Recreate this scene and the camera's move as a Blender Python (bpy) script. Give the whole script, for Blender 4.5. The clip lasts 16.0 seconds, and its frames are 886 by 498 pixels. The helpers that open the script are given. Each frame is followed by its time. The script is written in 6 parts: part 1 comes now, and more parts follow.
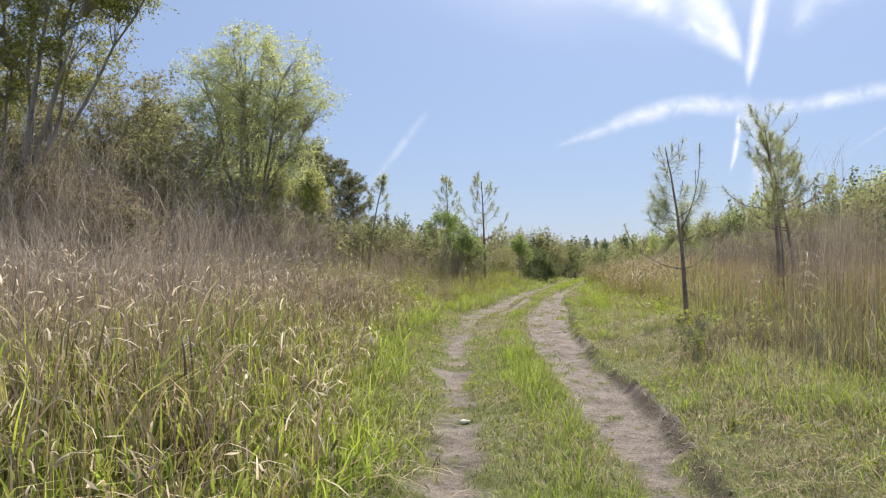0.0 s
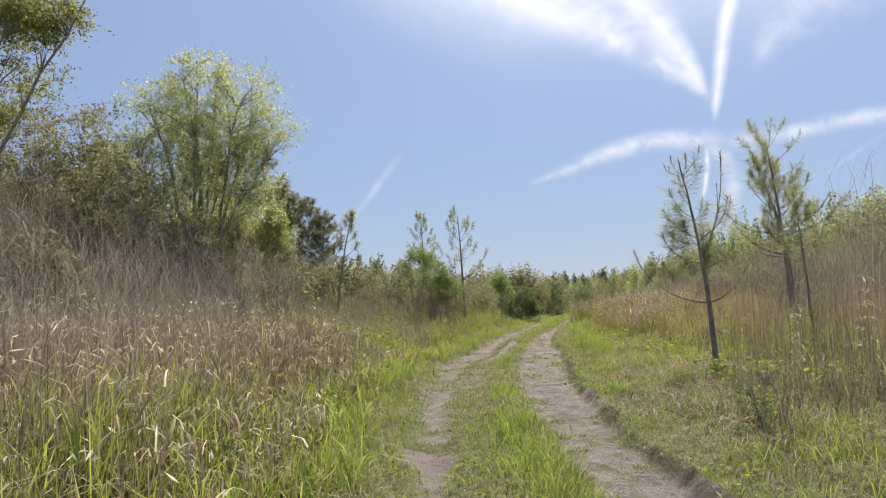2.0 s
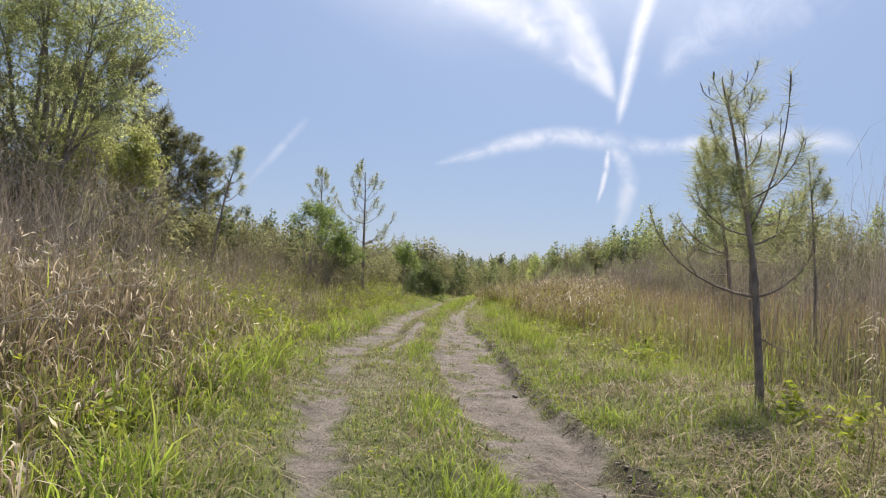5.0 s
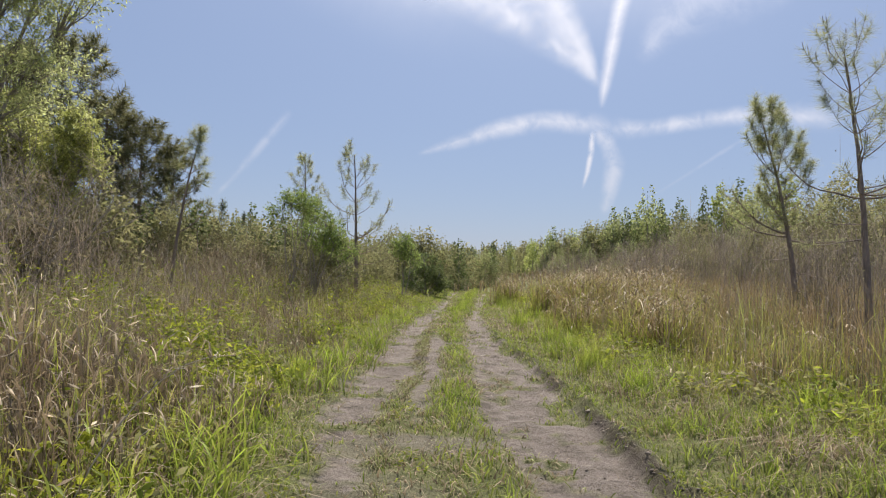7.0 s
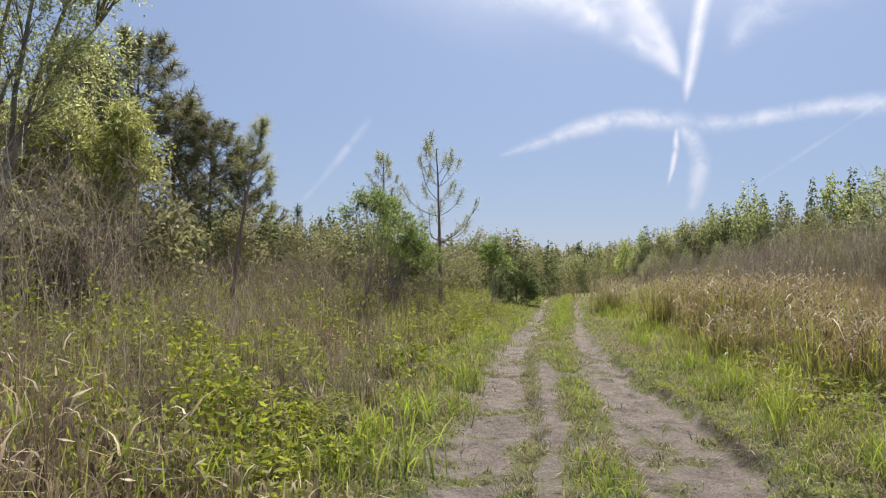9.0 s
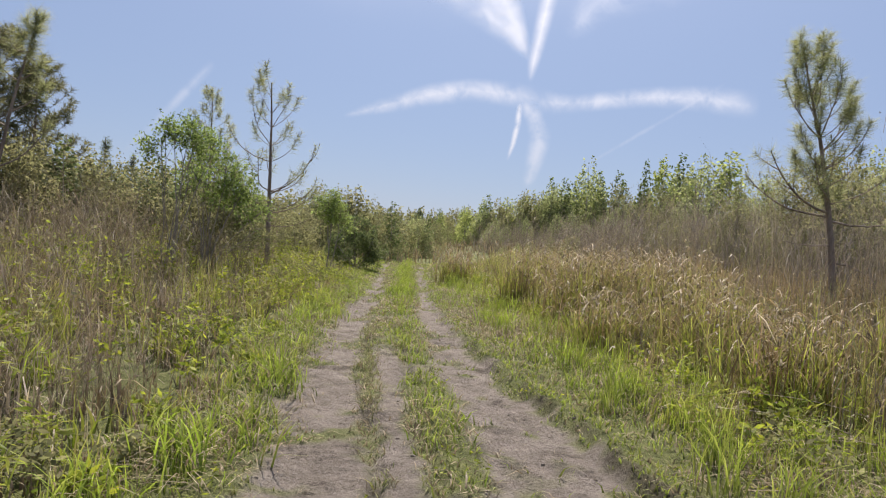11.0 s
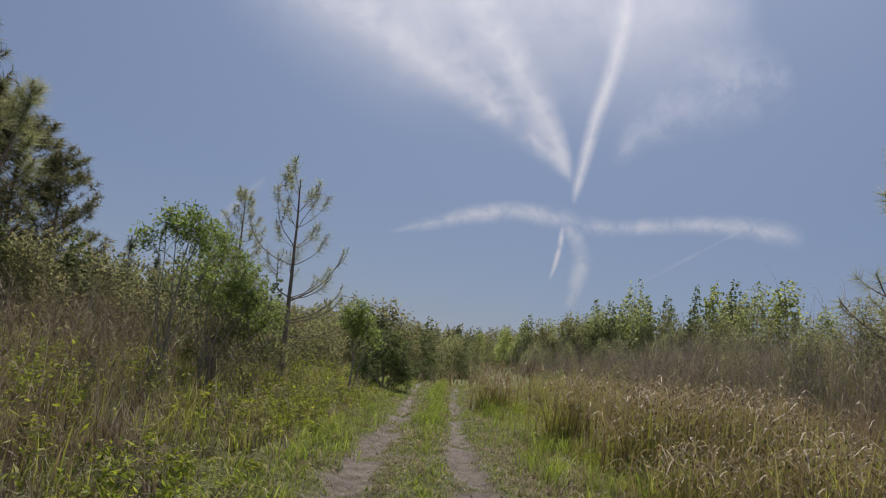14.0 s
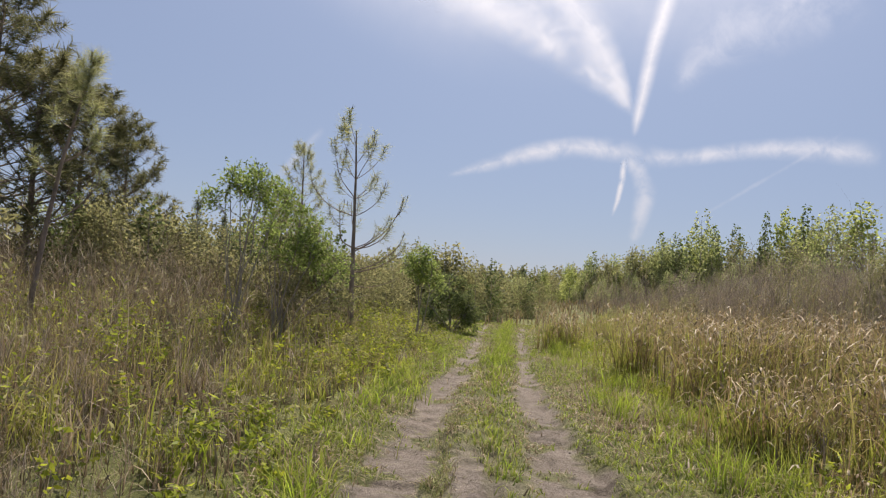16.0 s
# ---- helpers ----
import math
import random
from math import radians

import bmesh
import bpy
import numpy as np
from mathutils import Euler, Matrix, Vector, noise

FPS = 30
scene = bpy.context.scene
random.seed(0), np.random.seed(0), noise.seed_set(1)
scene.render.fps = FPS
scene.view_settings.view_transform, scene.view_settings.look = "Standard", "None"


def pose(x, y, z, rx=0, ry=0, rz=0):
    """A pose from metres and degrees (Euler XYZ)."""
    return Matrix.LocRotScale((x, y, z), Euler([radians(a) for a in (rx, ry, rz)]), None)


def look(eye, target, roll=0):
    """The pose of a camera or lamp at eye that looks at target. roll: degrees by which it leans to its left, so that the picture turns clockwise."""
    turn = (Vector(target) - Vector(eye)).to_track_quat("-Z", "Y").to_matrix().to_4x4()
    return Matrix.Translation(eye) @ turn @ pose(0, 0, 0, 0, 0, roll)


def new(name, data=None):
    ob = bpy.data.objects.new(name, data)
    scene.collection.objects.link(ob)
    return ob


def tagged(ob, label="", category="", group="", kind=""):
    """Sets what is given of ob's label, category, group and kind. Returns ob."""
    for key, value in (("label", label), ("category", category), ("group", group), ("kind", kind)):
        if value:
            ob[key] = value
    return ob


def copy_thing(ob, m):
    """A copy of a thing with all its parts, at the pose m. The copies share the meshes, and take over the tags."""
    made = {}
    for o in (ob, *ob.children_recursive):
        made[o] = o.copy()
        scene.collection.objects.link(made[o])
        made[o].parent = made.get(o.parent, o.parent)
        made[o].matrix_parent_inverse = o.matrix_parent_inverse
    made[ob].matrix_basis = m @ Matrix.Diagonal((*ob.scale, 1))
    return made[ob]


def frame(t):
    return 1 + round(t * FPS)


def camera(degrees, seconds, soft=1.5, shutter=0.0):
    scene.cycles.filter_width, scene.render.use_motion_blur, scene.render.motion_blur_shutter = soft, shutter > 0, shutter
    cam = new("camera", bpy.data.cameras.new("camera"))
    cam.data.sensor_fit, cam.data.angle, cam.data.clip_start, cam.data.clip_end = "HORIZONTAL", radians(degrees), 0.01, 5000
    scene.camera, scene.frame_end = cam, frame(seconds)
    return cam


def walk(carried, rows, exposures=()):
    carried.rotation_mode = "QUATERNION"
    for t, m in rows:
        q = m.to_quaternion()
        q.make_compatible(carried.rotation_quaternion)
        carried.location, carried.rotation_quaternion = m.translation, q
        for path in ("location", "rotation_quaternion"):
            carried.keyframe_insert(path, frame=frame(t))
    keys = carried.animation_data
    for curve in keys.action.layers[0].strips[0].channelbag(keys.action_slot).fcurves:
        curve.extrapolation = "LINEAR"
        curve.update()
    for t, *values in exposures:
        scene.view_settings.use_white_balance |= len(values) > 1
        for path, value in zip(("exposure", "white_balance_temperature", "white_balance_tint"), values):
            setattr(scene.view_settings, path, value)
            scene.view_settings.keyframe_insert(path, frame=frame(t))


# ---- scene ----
cam = camera(59.8, 16.0, soft=1.15)

PATH = [
    (0, (3.195, -3.154, 1.53), (2.861, -1.182, 1.555), 0.3),
    (0.5, (3.134, -2.441, 1.421), (2.885, -0.457, 1.397), -0.5),
    (1, (3.128, -1.735, 1.482), (2.963, 0.259, 1.475), 0.4),
    (1.5, (2.934, -1.042, 1.463), (2.716, 0.946, 1.507), 1.6),
    (2, (2.814, -0.394, 1.536), (2.541, 1.583, 1.665), -1.6),
    (2.5, (2.756, 0.338, 1.531), (2.381, 2.296, 1.679), -4.3),
    (3, (2.545, 0.901, 1.416), (2.422, 2.896, 1.49), 2.1),
    (3.5, (2.403, 1.747, 1.37), (2.428, 3.744, 1.47), 2.5),
    (4, (2.319, 2.44, 1.347), (2.414, 4.436, 1.433), 3.6),
    (4.5, (2.189, 3.459, 1.371), (2.099, 5.456, 1.343), 2.0),
    (5, (2.053, 4.336, 1.336), (2.046, 6.335, 1.408), 4.1),
    (5.2, (1.968, 4.576, 1.385), (2.02, 6.574, 1.468), 5.4),
    (7.3, (1.29, 9.788, 1.574), (1.29, 11.788, 1.617), 1.1),
    (7.5, (1.243, 10.203, 1.525), (1.22, 12.202, 1.585), 0.6),
    (8, (1.143, 10.918, 1.721), (1.019, 12.914, 1.764), -0.1),
    (8.2, (1.099, 11.199, 1.685), (0.904, 13.189, 1.736), 0.7),
    (10.3, (0.832, 14.206, 1.678), (0.818, 16.206, 1.68), 5.4),
    (10.5, (0.824, 14.505, 1.688), (0.923, 16.503, 1.673), 6.1),
    (11, (0.957, 15.408, 1.625), (1.189, 17.395, 1.594), 4.5),
    (11.5, (1.033, 16.129, 1.649), (1.251, 18.117, 1.652), 4.7),
    (12, (1.082, 16.928, 1.665), (1.406, 18.901, 1.654), 8.3),
    (12.5, (1.17, 17.509, 1.676), (1.325, 19.5, 1.788), 6.2),
    (13, (1.268, 17.895, 1.71), (1.348, 19.886, 1.878), 6.1),
    (13.5, (1.276, 17.98, 1.692), (1.443, 19.958, 1.933), 6.7),
    (14, (1.258, 17.989, 1.684), (1.355, 19.969, 1.945), 7.2),
    (14.5, (1.229, 17.938, 1.706), (1.215, 19.933, 1.848), 7.3),
    (15, (1.263, 17.918, 1.707), (1.222, 19.915, 1.799), 4.4),
    (15.5, (1.288, 17.878, 1.714), (1.277, 19.877, 1.794), 4.2),
    (16, (1.279, 17.929, 1.716), (1.233, 19.926, 1.814), 4.3),
]
EXPOSURES = [(0.0, 0.7, 6480, 11), (1.0, 0.68, 6480, 11), (2.0, 0.54, 6500, 12), (3.0, 0.48, 6500, 12), (3.5, 0.42, 6520, 13), (4.5, 0.44, 6500, 12), (5.0, 0.52, 6500, 12), (7.5, 0.36, 6550, 13), (8.0, 0.47, 6500, 12), (10.5, 0.46, 6560, 14), (12.5, 0.42, 6540, 14), (13.0, 0.24, 6450, 15),
             (13.5, -0.06, 6500, 14), (14.0, -0.3, 6450, 14), (14.5, -0.12, 6480, 14), (15.0, 0.27, 6720, 14), (16.0, 0.34, 6950, 15)]
walk(cam, [(t, look(eye, target, roll)) for t, eye, target, roll in PATH], EXPOSURES)

# ---- sky and sun ----
SUN_AZIMUTH, SUN_HEIGHT = radians(10), radians(53)
world = bpy.data.worlds.new("world")
scene.world = world
world.use_nodes = True
wn = world.node_tree.nodes
sky = wn.new("ShaderNodeTexSky")
sky.sky_type = "NISHITA"
sky.sun_disc = False
sky.sun_elevation, sky.sun_rotation = SUN_HEIGHT, SUN_AZIMUTH
sky.air_density, sky.dust_density, sky.ozone_density = 1.0, 0.25, 2.0
wn["Background"].inputs["Strength"].default_value = 0.057
haze_glow = wn.new("ShaderNodeMix")
haze_glow.data_type = "RGBA"
haze_glow.inputs["Factor"].default_value = 0.62
haze_glow.inputs["B"].default_value = (4.6, 6.05, 9.45, 1)
world.node_tree.links.new(sky.outputs["Color"], haze_glow.inputs["A"])
sky_way = wn.new("ShaderNodeTexCoord")
toward = wn.new("ShaderNodeVectorMath")
toward.operation = "DOT_PRODUCT"
toward.inputs[1].default_value = (math.sin(SUN_AZIMUTH) * math.cos(SUN_HEIGHT), math.cos(SUN_AZIMUTH) * math.cos(SUN_HEIGHT), math.sin(SUN_HEIGHT))
world.node_tree.links.new(sky_way.outputs["Generated"], toward.inputs[0])
ring = wn.new("ShaderNodeMath")
ring.operation, ring.use_clamp = "MAXIMUM", True
ring.inputs[1].default_value = 0.0
world.node_tree.links.new(toward.outputs["Value"], ring.inputs[0])
aureole = wn.new("ShaderNodeMath")
aureole.operation = "POWER"
aureole.inputs[1].default_value = 9.0
world.node_tree.links.new(ring.outputs[0], aureole.inputs[0])
glow = wn.new("ShaderNodeVectorMath")
glow.operation = "MULTIPLY_ADD"
glow.inputs[1].default_value = (6.5, 6.8, 7.2)
world.node_tree.links.new(aureole.outputs[0], glow.inputs[0])
world.node_tree.links.new(haze_glow.outputs["Result"], glow.inputs[2])
world.node_tree.links.new(glow.outputs["Vector"], wn["Background"].inputs["Color"])

sun_data = bpy.data.lights.new("sun", "SUN")
sun_data.energy, sun_data.angle, sun_data.color = 5.7, radians(0.53), (1.0, 0.94, 0.82)
sun = new("sun", sun_data)
sun_way = Vector((math.sin(SUN_AZIMUTH) * math.cos(SUN_HEIGHT), math.cos(SUN_AZIMUTH) * math.cos(SUN_HEIGHT), math.sin(SUN_HEIGHT)))
sun.matrix_world = look(sun_way * 60, (0, 0, 0))


# ---- materials ----
def material(name):
    mat = bpy.data.materials.new(name)
    mat.use_nodes = True
    nt = mat.node_tree
    nt.nodes.clear()
    out = nt.nodes.new("ShaderNodeOutputMaterial")
    return mat, nt, out


def node(nt, kind, **values):
    n = nt.nodes.new(kind)
    for key, value in values.items():
        n.inputs[key].default_value = value
    return n


def ramp(nt, stops):
    n = nt.nodes.new("ShaderNodeValToRGB")
    e = n.color_ramp.elements
    while len(e) < len(stops):
        e.new(0.5)
    for i, (at, col) in enumerate(stops):
        e[i].position, e[i].color = at, (*col, 1)
    return n


def plant_material(name, along, other, through_light=0.4, rough=0.55, spread=0.5):
    """Leaf and stem surface. along: colours from root to tip; other: a second set towards which single blades vary."""
    mat, nt, out = material(name)
    L = nt.links.new
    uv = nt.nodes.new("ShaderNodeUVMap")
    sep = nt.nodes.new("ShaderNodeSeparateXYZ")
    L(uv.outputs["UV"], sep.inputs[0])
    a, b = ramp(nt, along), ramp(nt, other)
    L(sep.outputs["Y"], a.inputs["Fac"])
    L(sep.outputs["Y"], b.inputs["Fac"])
    geo = nt.nodes.new("ShaderNodeNewGeometry")
    patch = node(nt, "ShaderNodeTexNoise", Scale=0.7, Detail=2.0)
    L(geo.outputs["Position"], patch.inputs["Vector"])
    pick = nt.nodes.new("ShaderNodeMath")
    pick.operation = "MULTIPLY_ADD"
    L(patch.outputs["Fac"], pick.inputs[0])
    pick.inputs[1].default_value = 1.2
    add = nt.nodes.new("ShaderNodeMath")
    add.operation, add.use_clamp = "SUBTRACT", True
    L(sep.outputs["X"], pick.inputs[2])
    L(pick.outputs[0], add.inputs[0])
    add.inputs[1].default_value = 0.6
    mix = nt.nodes.new("ShaderNodeMix")
    mix.data_type = "RGBA"
    L(add.outputs[0], mix.inputs["Factor"])
    L(a.outputs["Color"], mix.inputs["A"])
    L(b.outputs["Color"], mix.inputs["B"])
    # lighter and darker blades
    white = nt.nodes.new("ShaderNodeTexWhiteNoise")
    white.noise_dimensions = "1D"
    L(sep.outputs["X"], white.inputs["W"])
    val = nt.nodes.new("ShaderNodeMapRange")
    val.inputs["To Min"].default_value, val.inputs["To Max"].default_value = 1 - spread, 1 + spread
    L(white.outputs["Value"], val.inputs["Value"])
    hsv = nt.nodes.new("ShaderNodeHueSaturation")
    L(val.outputs["Result"], hsv.inputs["Value"])
    L(mix.outputs["Result"], hsv.inputs["Color"])
    bsdf = node(nt, "ShaderNodeBsdfPrincipled", Roughness=rough)
    bsdf.inputs["Specular IOR Level"].default_value = 0.2
    tr = nt.nodes.new("ShaderNodeBsdfTranslucent")
    L(hsv.outputs["Color"], bsdf.inputs["Base Color"])
    L(hsv.outputs["Color"], tr.inputs["Color"])
    ms = nt.nodes.new("ShaderNodeMixShader")
    ms.inputs["Fac"].default_value = through_light
    L(bsdf.outputs[0], ms.inputs[1])
    L(tr.outputs[0], ms.inputs[2])
    L(ms.outputs[0], out.inputs["Surface"])
    return mat


def bark_material(name, dark, light, scale=18):
    mat, nt, out = material(name)
    L = nt.links.new
    co = nt.nodes.new("ShaderNodeTexCoord")
    mp = nt.nodes.new("ShaderNodeMapping")
    mp.inputs["Scale"].default_value = (1, 1, 0.25)
    n = node(nt, "ShaderNodeTexNoise", Scale=scale, Detail=5.0, Roughness=0.65)
    big = node(nt, "ShaderNodeTexNoise", Scale=1.8, Detail=2.0)
    L(co.outputs["Object"], mp.inputs["Vector"])
    L(mp.outputs[0], n.inputs["Vector"])
    L(co.outputs["Object"], big.inputs["Vector"])
    s = nt.nodes.new("ShaderNodeMath")
    s.operation = "MULTIPLY_ADD"
    s.inputs[1].default_value, s.inputs[2].default_value = 0.6, 0.0
    L(big.outputs["Fac"], s.inputs[0])
    add = nt.nodes.new("ShaderNodeMath")
    add.operation = "MULTIPLY_ADD"
    add.inputs[1].default_value = 0.5
    L(n.outputs["Fac"], add.inputs[0])
    L(s.outputs[0], add.inputs[2])
    r = ramp(nt, ((0.38, dark), (0.68, light)))
    L(add.outputs[0], r.inputs["Fac"])
    bump = node(nt, "ShaderNodeBump", Strength=0.9, Distance=0.02)
    L(n.outputs["Fac"], bump.inputs["Height"])
    bsdf = node(nt, "ShaderNodeBsdfPrincipled", Roughness=0.9)
    L(r.outputs["Color"], bsdf.inputs["Base Color"])
    L(bump.outputs[0], bsdf.inputs["Normal"])
    L(bsdf.outputs[0], out.inputs["Surface"])
    return mat


def ground_material():
    mat, nt, out = material("ground_earth")
    L = nt.links.new
    geo = nt.nodes.new("ShaderNodeNewGeometry")
    bare = nt.nodes.new("ShaderNodeAttribute")
    bare.attribute_name = "bare"
    fine = node(nt, "ShaderNodeTexNoise", Scale=34.0, Detail=6.0, Roughness=0.7)
    mid = node(nt, "ShaderNodeTexNoise", Scale=3.2, Detail=4.0, Roughness=0.6)
    clod = node(nt, "ShaderNodeTexVoronoi", Scale=13.0)
    for n in (fine, mid, clod):
        L(geo.outputs["Position"], n.inputs["Vector"])
    sand = ramp(nt, ((0.36, (0.08, 0.064, 0.052)), (0.45, (0.18, 0.150, 0.125)), (0.56, (0.245, 0.208, 0.178)), (0.72, (0.33, 0.288, 0.25))))
    m1 = nt.nodes.new("ShaderNodeMath")
    m1.operation = "MULTIPLY_ADD"
    m1.inputs[1].default_value = 0.55
    half = nt.nodes.new("ShaderNodeMath")
    half.operation = "MULTIPLY"
    half.inputs[1].default_value = 0.5
    L(mid.outputs["Fac"], half.inputs[0])
    L(fine.outputs["Fac"], m1.inputs[0])
    L(half.outputs[0], m1.inputs[2])
    L(m1.outputs[0], sand.inputs["Fac"])
    thatch = ramp(nt, ((0.35, (0.085, 0.095, 0.038)), (0.55, (0.155, 0.165, 0.06)), (0.72, (0.25, 0.235, 0.12))))
    L(m1.outputs[0], thatch.inputs["Fac"])
    mix = nt.nodes.new("ShaderNodeMix")
    mix.data_type = "RGBA"
    L(bare.outputs["Fac"], mix.inputs["Factor"])
    L(thatch.outputs["Color"], mix.inputs["A"])
    L(sand.outputs["Color"], mix.inputs["B"])
    # damp soil plus the shade under the bank and in gouges, put into colour
    damp_shade = nt.nodes.new("ShaderNodeAttribute")
    damp_shade.attribute_name = "damp_shade"
    shaded_soil = nt.nodes.new("ShaderNodeMix")
    shaded_soil.data_type = "RGBA"
    shaded_soil.inputs["B"].default_value = (0.075, 0.060, 0.048, 1)
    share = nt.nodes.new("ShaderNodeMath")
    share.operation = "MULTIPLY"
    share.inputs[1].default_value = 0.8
    L(damp_shade.outputs["Fac"], share.inputs[0])
    L(share.outputs[0], shaded_soil.inputs["Factor"])
    L(mix.outputs["Result"], shaded_soil.inputs["A"])
    h = nt.nodes.new("ShaderNodeMath")
    h.operation = "MULTIPLY_ADD"
    h.inputs[1].default_value = -0.35
    L(clod.outputs["Distance"], h.inputs[0])
    L(fine.outputs["Fac"], h.inputs[2])
    bump = node(nt, "ShaderNodeBump", Strength=1.0, Distance=0.055)
    L(h.outputs[0], bump.inputs["Height"])
    bsdf = node(nt, "ShaderNodeBsdfPrincipled", Roughness=0.95)
    bsdf.inputs["Specular IOR Level"].default_value = 0.15
    L(shaded_soil.outputs["Result"], bsdf.inputs["Base Color"])
    L(bump.outputs[0], bsdf.inputs["Normal"])
    L(bsdf.outputs[0], out.inputs["Surface"])
    return mat


def cloud_material(name, thick, size, torn_by=2.4):
    """White ice cloud, its sunlight given as emission: thin at the rim and torn by noise."""
    mat, nt, out = material(name)
    L = nt.links.new
    uv = nt.nodes.new("ShaderNodeUVMap")
    sep = nt.nodes.new("ShaderNodeSeparateXYZ")
    L(uv.outputs["UV"], sep.inputs[0])

    def m(op, a, b=None):
        n = nt.nodes.new("ShaderNodeMath")
        n.operation, n.use_clamp = op, op == "POWER"
        for i, v in enumerate((a, b)):
            if isinstance(v, (int, float)):
                n.inputs[i].default_value = v
            elif v is not None:
                L(v, n.inputs[i])
        return n.outputs[0]

    def rim(s, p):
        d = m("ABSOLUTE", m("SUBTRACT", m("MULTIPLY", s, 2.0), 1.0))
        return m("SUBTRACT", 1.0, m("POWER", d, p))

    geo = nt.nodes.new("ShaderNodeNewGeometry")
    n1 = node(nt, "ShaderNodeTexNoise", Scale=size, Detail=5.0, Roughness=0.6, Distortion=0.4)
    L(geo.outputs["Position"], n1.inputs["Vector"])
    body = m("MULTIPLY", rim(sep.outputs["Y"], 1.1), rim(sep.outputs["X"], 6.0))
    torn = m("MULTIPLY", body, m("ADD", m("MULTIPLY", n1.outputs["Fac"], torn_by), 0.65 - 0.5 * torn_by))
    mr = nt.nodes.new("ShaderNodeMapRange")
    mr.interpolation_type = "SMOOTHSTEP"
    mr.inputs["From Min"].default_value, mr.inputs["From Max"].default_value = 0.02, 0.95
    mr.inputs["To Max"].default_value = thick
    L(torn, mr.inputs["Value"])
    # emission replaces sunlight on the cloud and grows with height, nearer the sun
    em = nt.nodes.new("ShaderNodeEmission")
    em.inputs["Color"].default_value = (0.93, 0.94, 1.0, 1)
    lit = nt.nodes.new("ShaderNodeSeparateXYZ")
    L(geo.outputs["Position"], lit.inputs[0])
    rise = nt.nodes.new("ShaderNodeMapRange")
    rise.inputs["From Min"].default_value, rise.inputs["From Max"].default_value = 300.0, 1700.0
    rise.inputs["To Min"].default_value, rise.inputs["To Max"].default_value = 0.68, 1.05
    L(lit.outputs["Z"], rise.inputs["Value"])
    L(rise.outputs["Result"], em.inputs["Strength"])
    tp = nt.nodes.new("ShaderNodeBsdfTransparent")
    ms = nt.nodes.new("ShaderNodeMixShader")
    L(mr.outputs["Result"], ms.inputs["Fac"])
    L(tp.outputs[0], ms.inputs[1])
    L(em.outputs[0], ms.inputs[2])
    L(ms.outputs[0], out.inputs["Surface"])
    return mat


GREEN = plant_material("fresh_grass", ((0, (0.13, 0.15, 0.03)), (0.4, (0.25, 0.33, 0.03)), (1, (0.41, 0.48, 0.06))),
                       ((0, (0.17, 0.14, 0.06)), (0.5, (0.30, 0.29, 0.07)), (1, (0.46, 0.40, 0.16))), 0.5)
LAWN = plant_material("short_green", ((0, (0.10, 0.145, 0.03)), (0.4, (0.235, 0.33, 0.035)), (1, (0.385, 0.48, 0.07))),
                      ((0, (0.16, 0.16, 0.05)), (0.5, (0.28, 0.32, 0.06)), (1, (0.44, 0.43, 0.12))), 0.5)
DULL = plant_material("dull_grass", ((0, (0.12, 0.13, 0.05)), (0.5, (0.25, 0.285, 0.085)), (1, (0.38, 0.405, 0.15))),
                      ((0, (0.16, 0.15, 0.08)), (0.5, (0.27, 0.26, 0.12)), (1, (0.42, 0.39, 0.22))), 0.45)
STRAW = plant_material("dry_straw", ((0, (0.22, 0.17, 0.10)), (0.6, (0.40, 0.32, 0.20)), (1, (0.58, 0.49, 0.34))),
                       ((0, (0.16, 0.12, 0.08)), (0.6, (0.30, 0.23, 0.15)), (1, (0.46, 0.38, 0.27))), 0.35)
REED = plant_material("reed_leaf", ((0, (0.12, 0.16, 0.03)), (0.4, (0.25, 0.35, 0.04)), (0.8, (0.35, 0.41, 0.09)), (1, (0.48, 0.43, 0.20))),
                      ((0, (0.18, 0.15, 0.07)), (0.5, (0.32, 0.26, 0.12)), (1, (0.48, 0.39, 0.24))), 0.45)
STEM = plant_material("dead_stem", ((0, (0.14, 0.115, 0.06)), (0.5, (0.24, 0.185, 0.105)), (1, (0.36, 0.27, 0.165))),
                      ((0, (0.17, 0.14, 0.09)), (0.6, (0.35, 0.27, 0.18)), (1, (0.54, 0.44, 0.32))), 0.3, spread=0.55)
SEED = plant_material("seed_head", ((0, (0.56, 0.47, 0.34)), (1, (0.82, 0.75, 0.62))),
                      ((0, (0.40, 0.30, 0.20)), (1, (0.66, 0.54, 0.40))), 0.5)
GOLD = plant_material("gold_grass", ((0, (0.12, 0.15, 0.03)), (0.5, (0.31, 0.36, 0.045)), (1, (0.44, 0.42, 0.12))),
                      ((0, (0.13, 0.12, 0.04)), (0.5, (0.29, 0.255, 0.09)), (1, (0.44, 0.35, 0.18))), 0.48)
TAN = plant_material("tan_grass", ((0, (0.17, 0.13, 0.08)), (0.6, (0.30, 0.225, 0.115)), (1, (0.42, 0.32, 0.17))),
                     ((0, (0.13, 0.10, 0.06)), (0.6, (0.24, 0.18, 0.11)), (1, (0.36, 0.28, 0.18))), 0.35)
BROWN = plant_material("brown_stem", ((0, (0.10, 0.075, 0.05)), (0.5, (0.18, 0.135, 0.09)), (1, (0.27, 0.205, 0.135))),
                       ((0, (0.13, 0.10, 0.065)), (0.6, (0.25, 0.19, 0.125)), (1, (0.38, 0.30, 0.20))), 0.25)
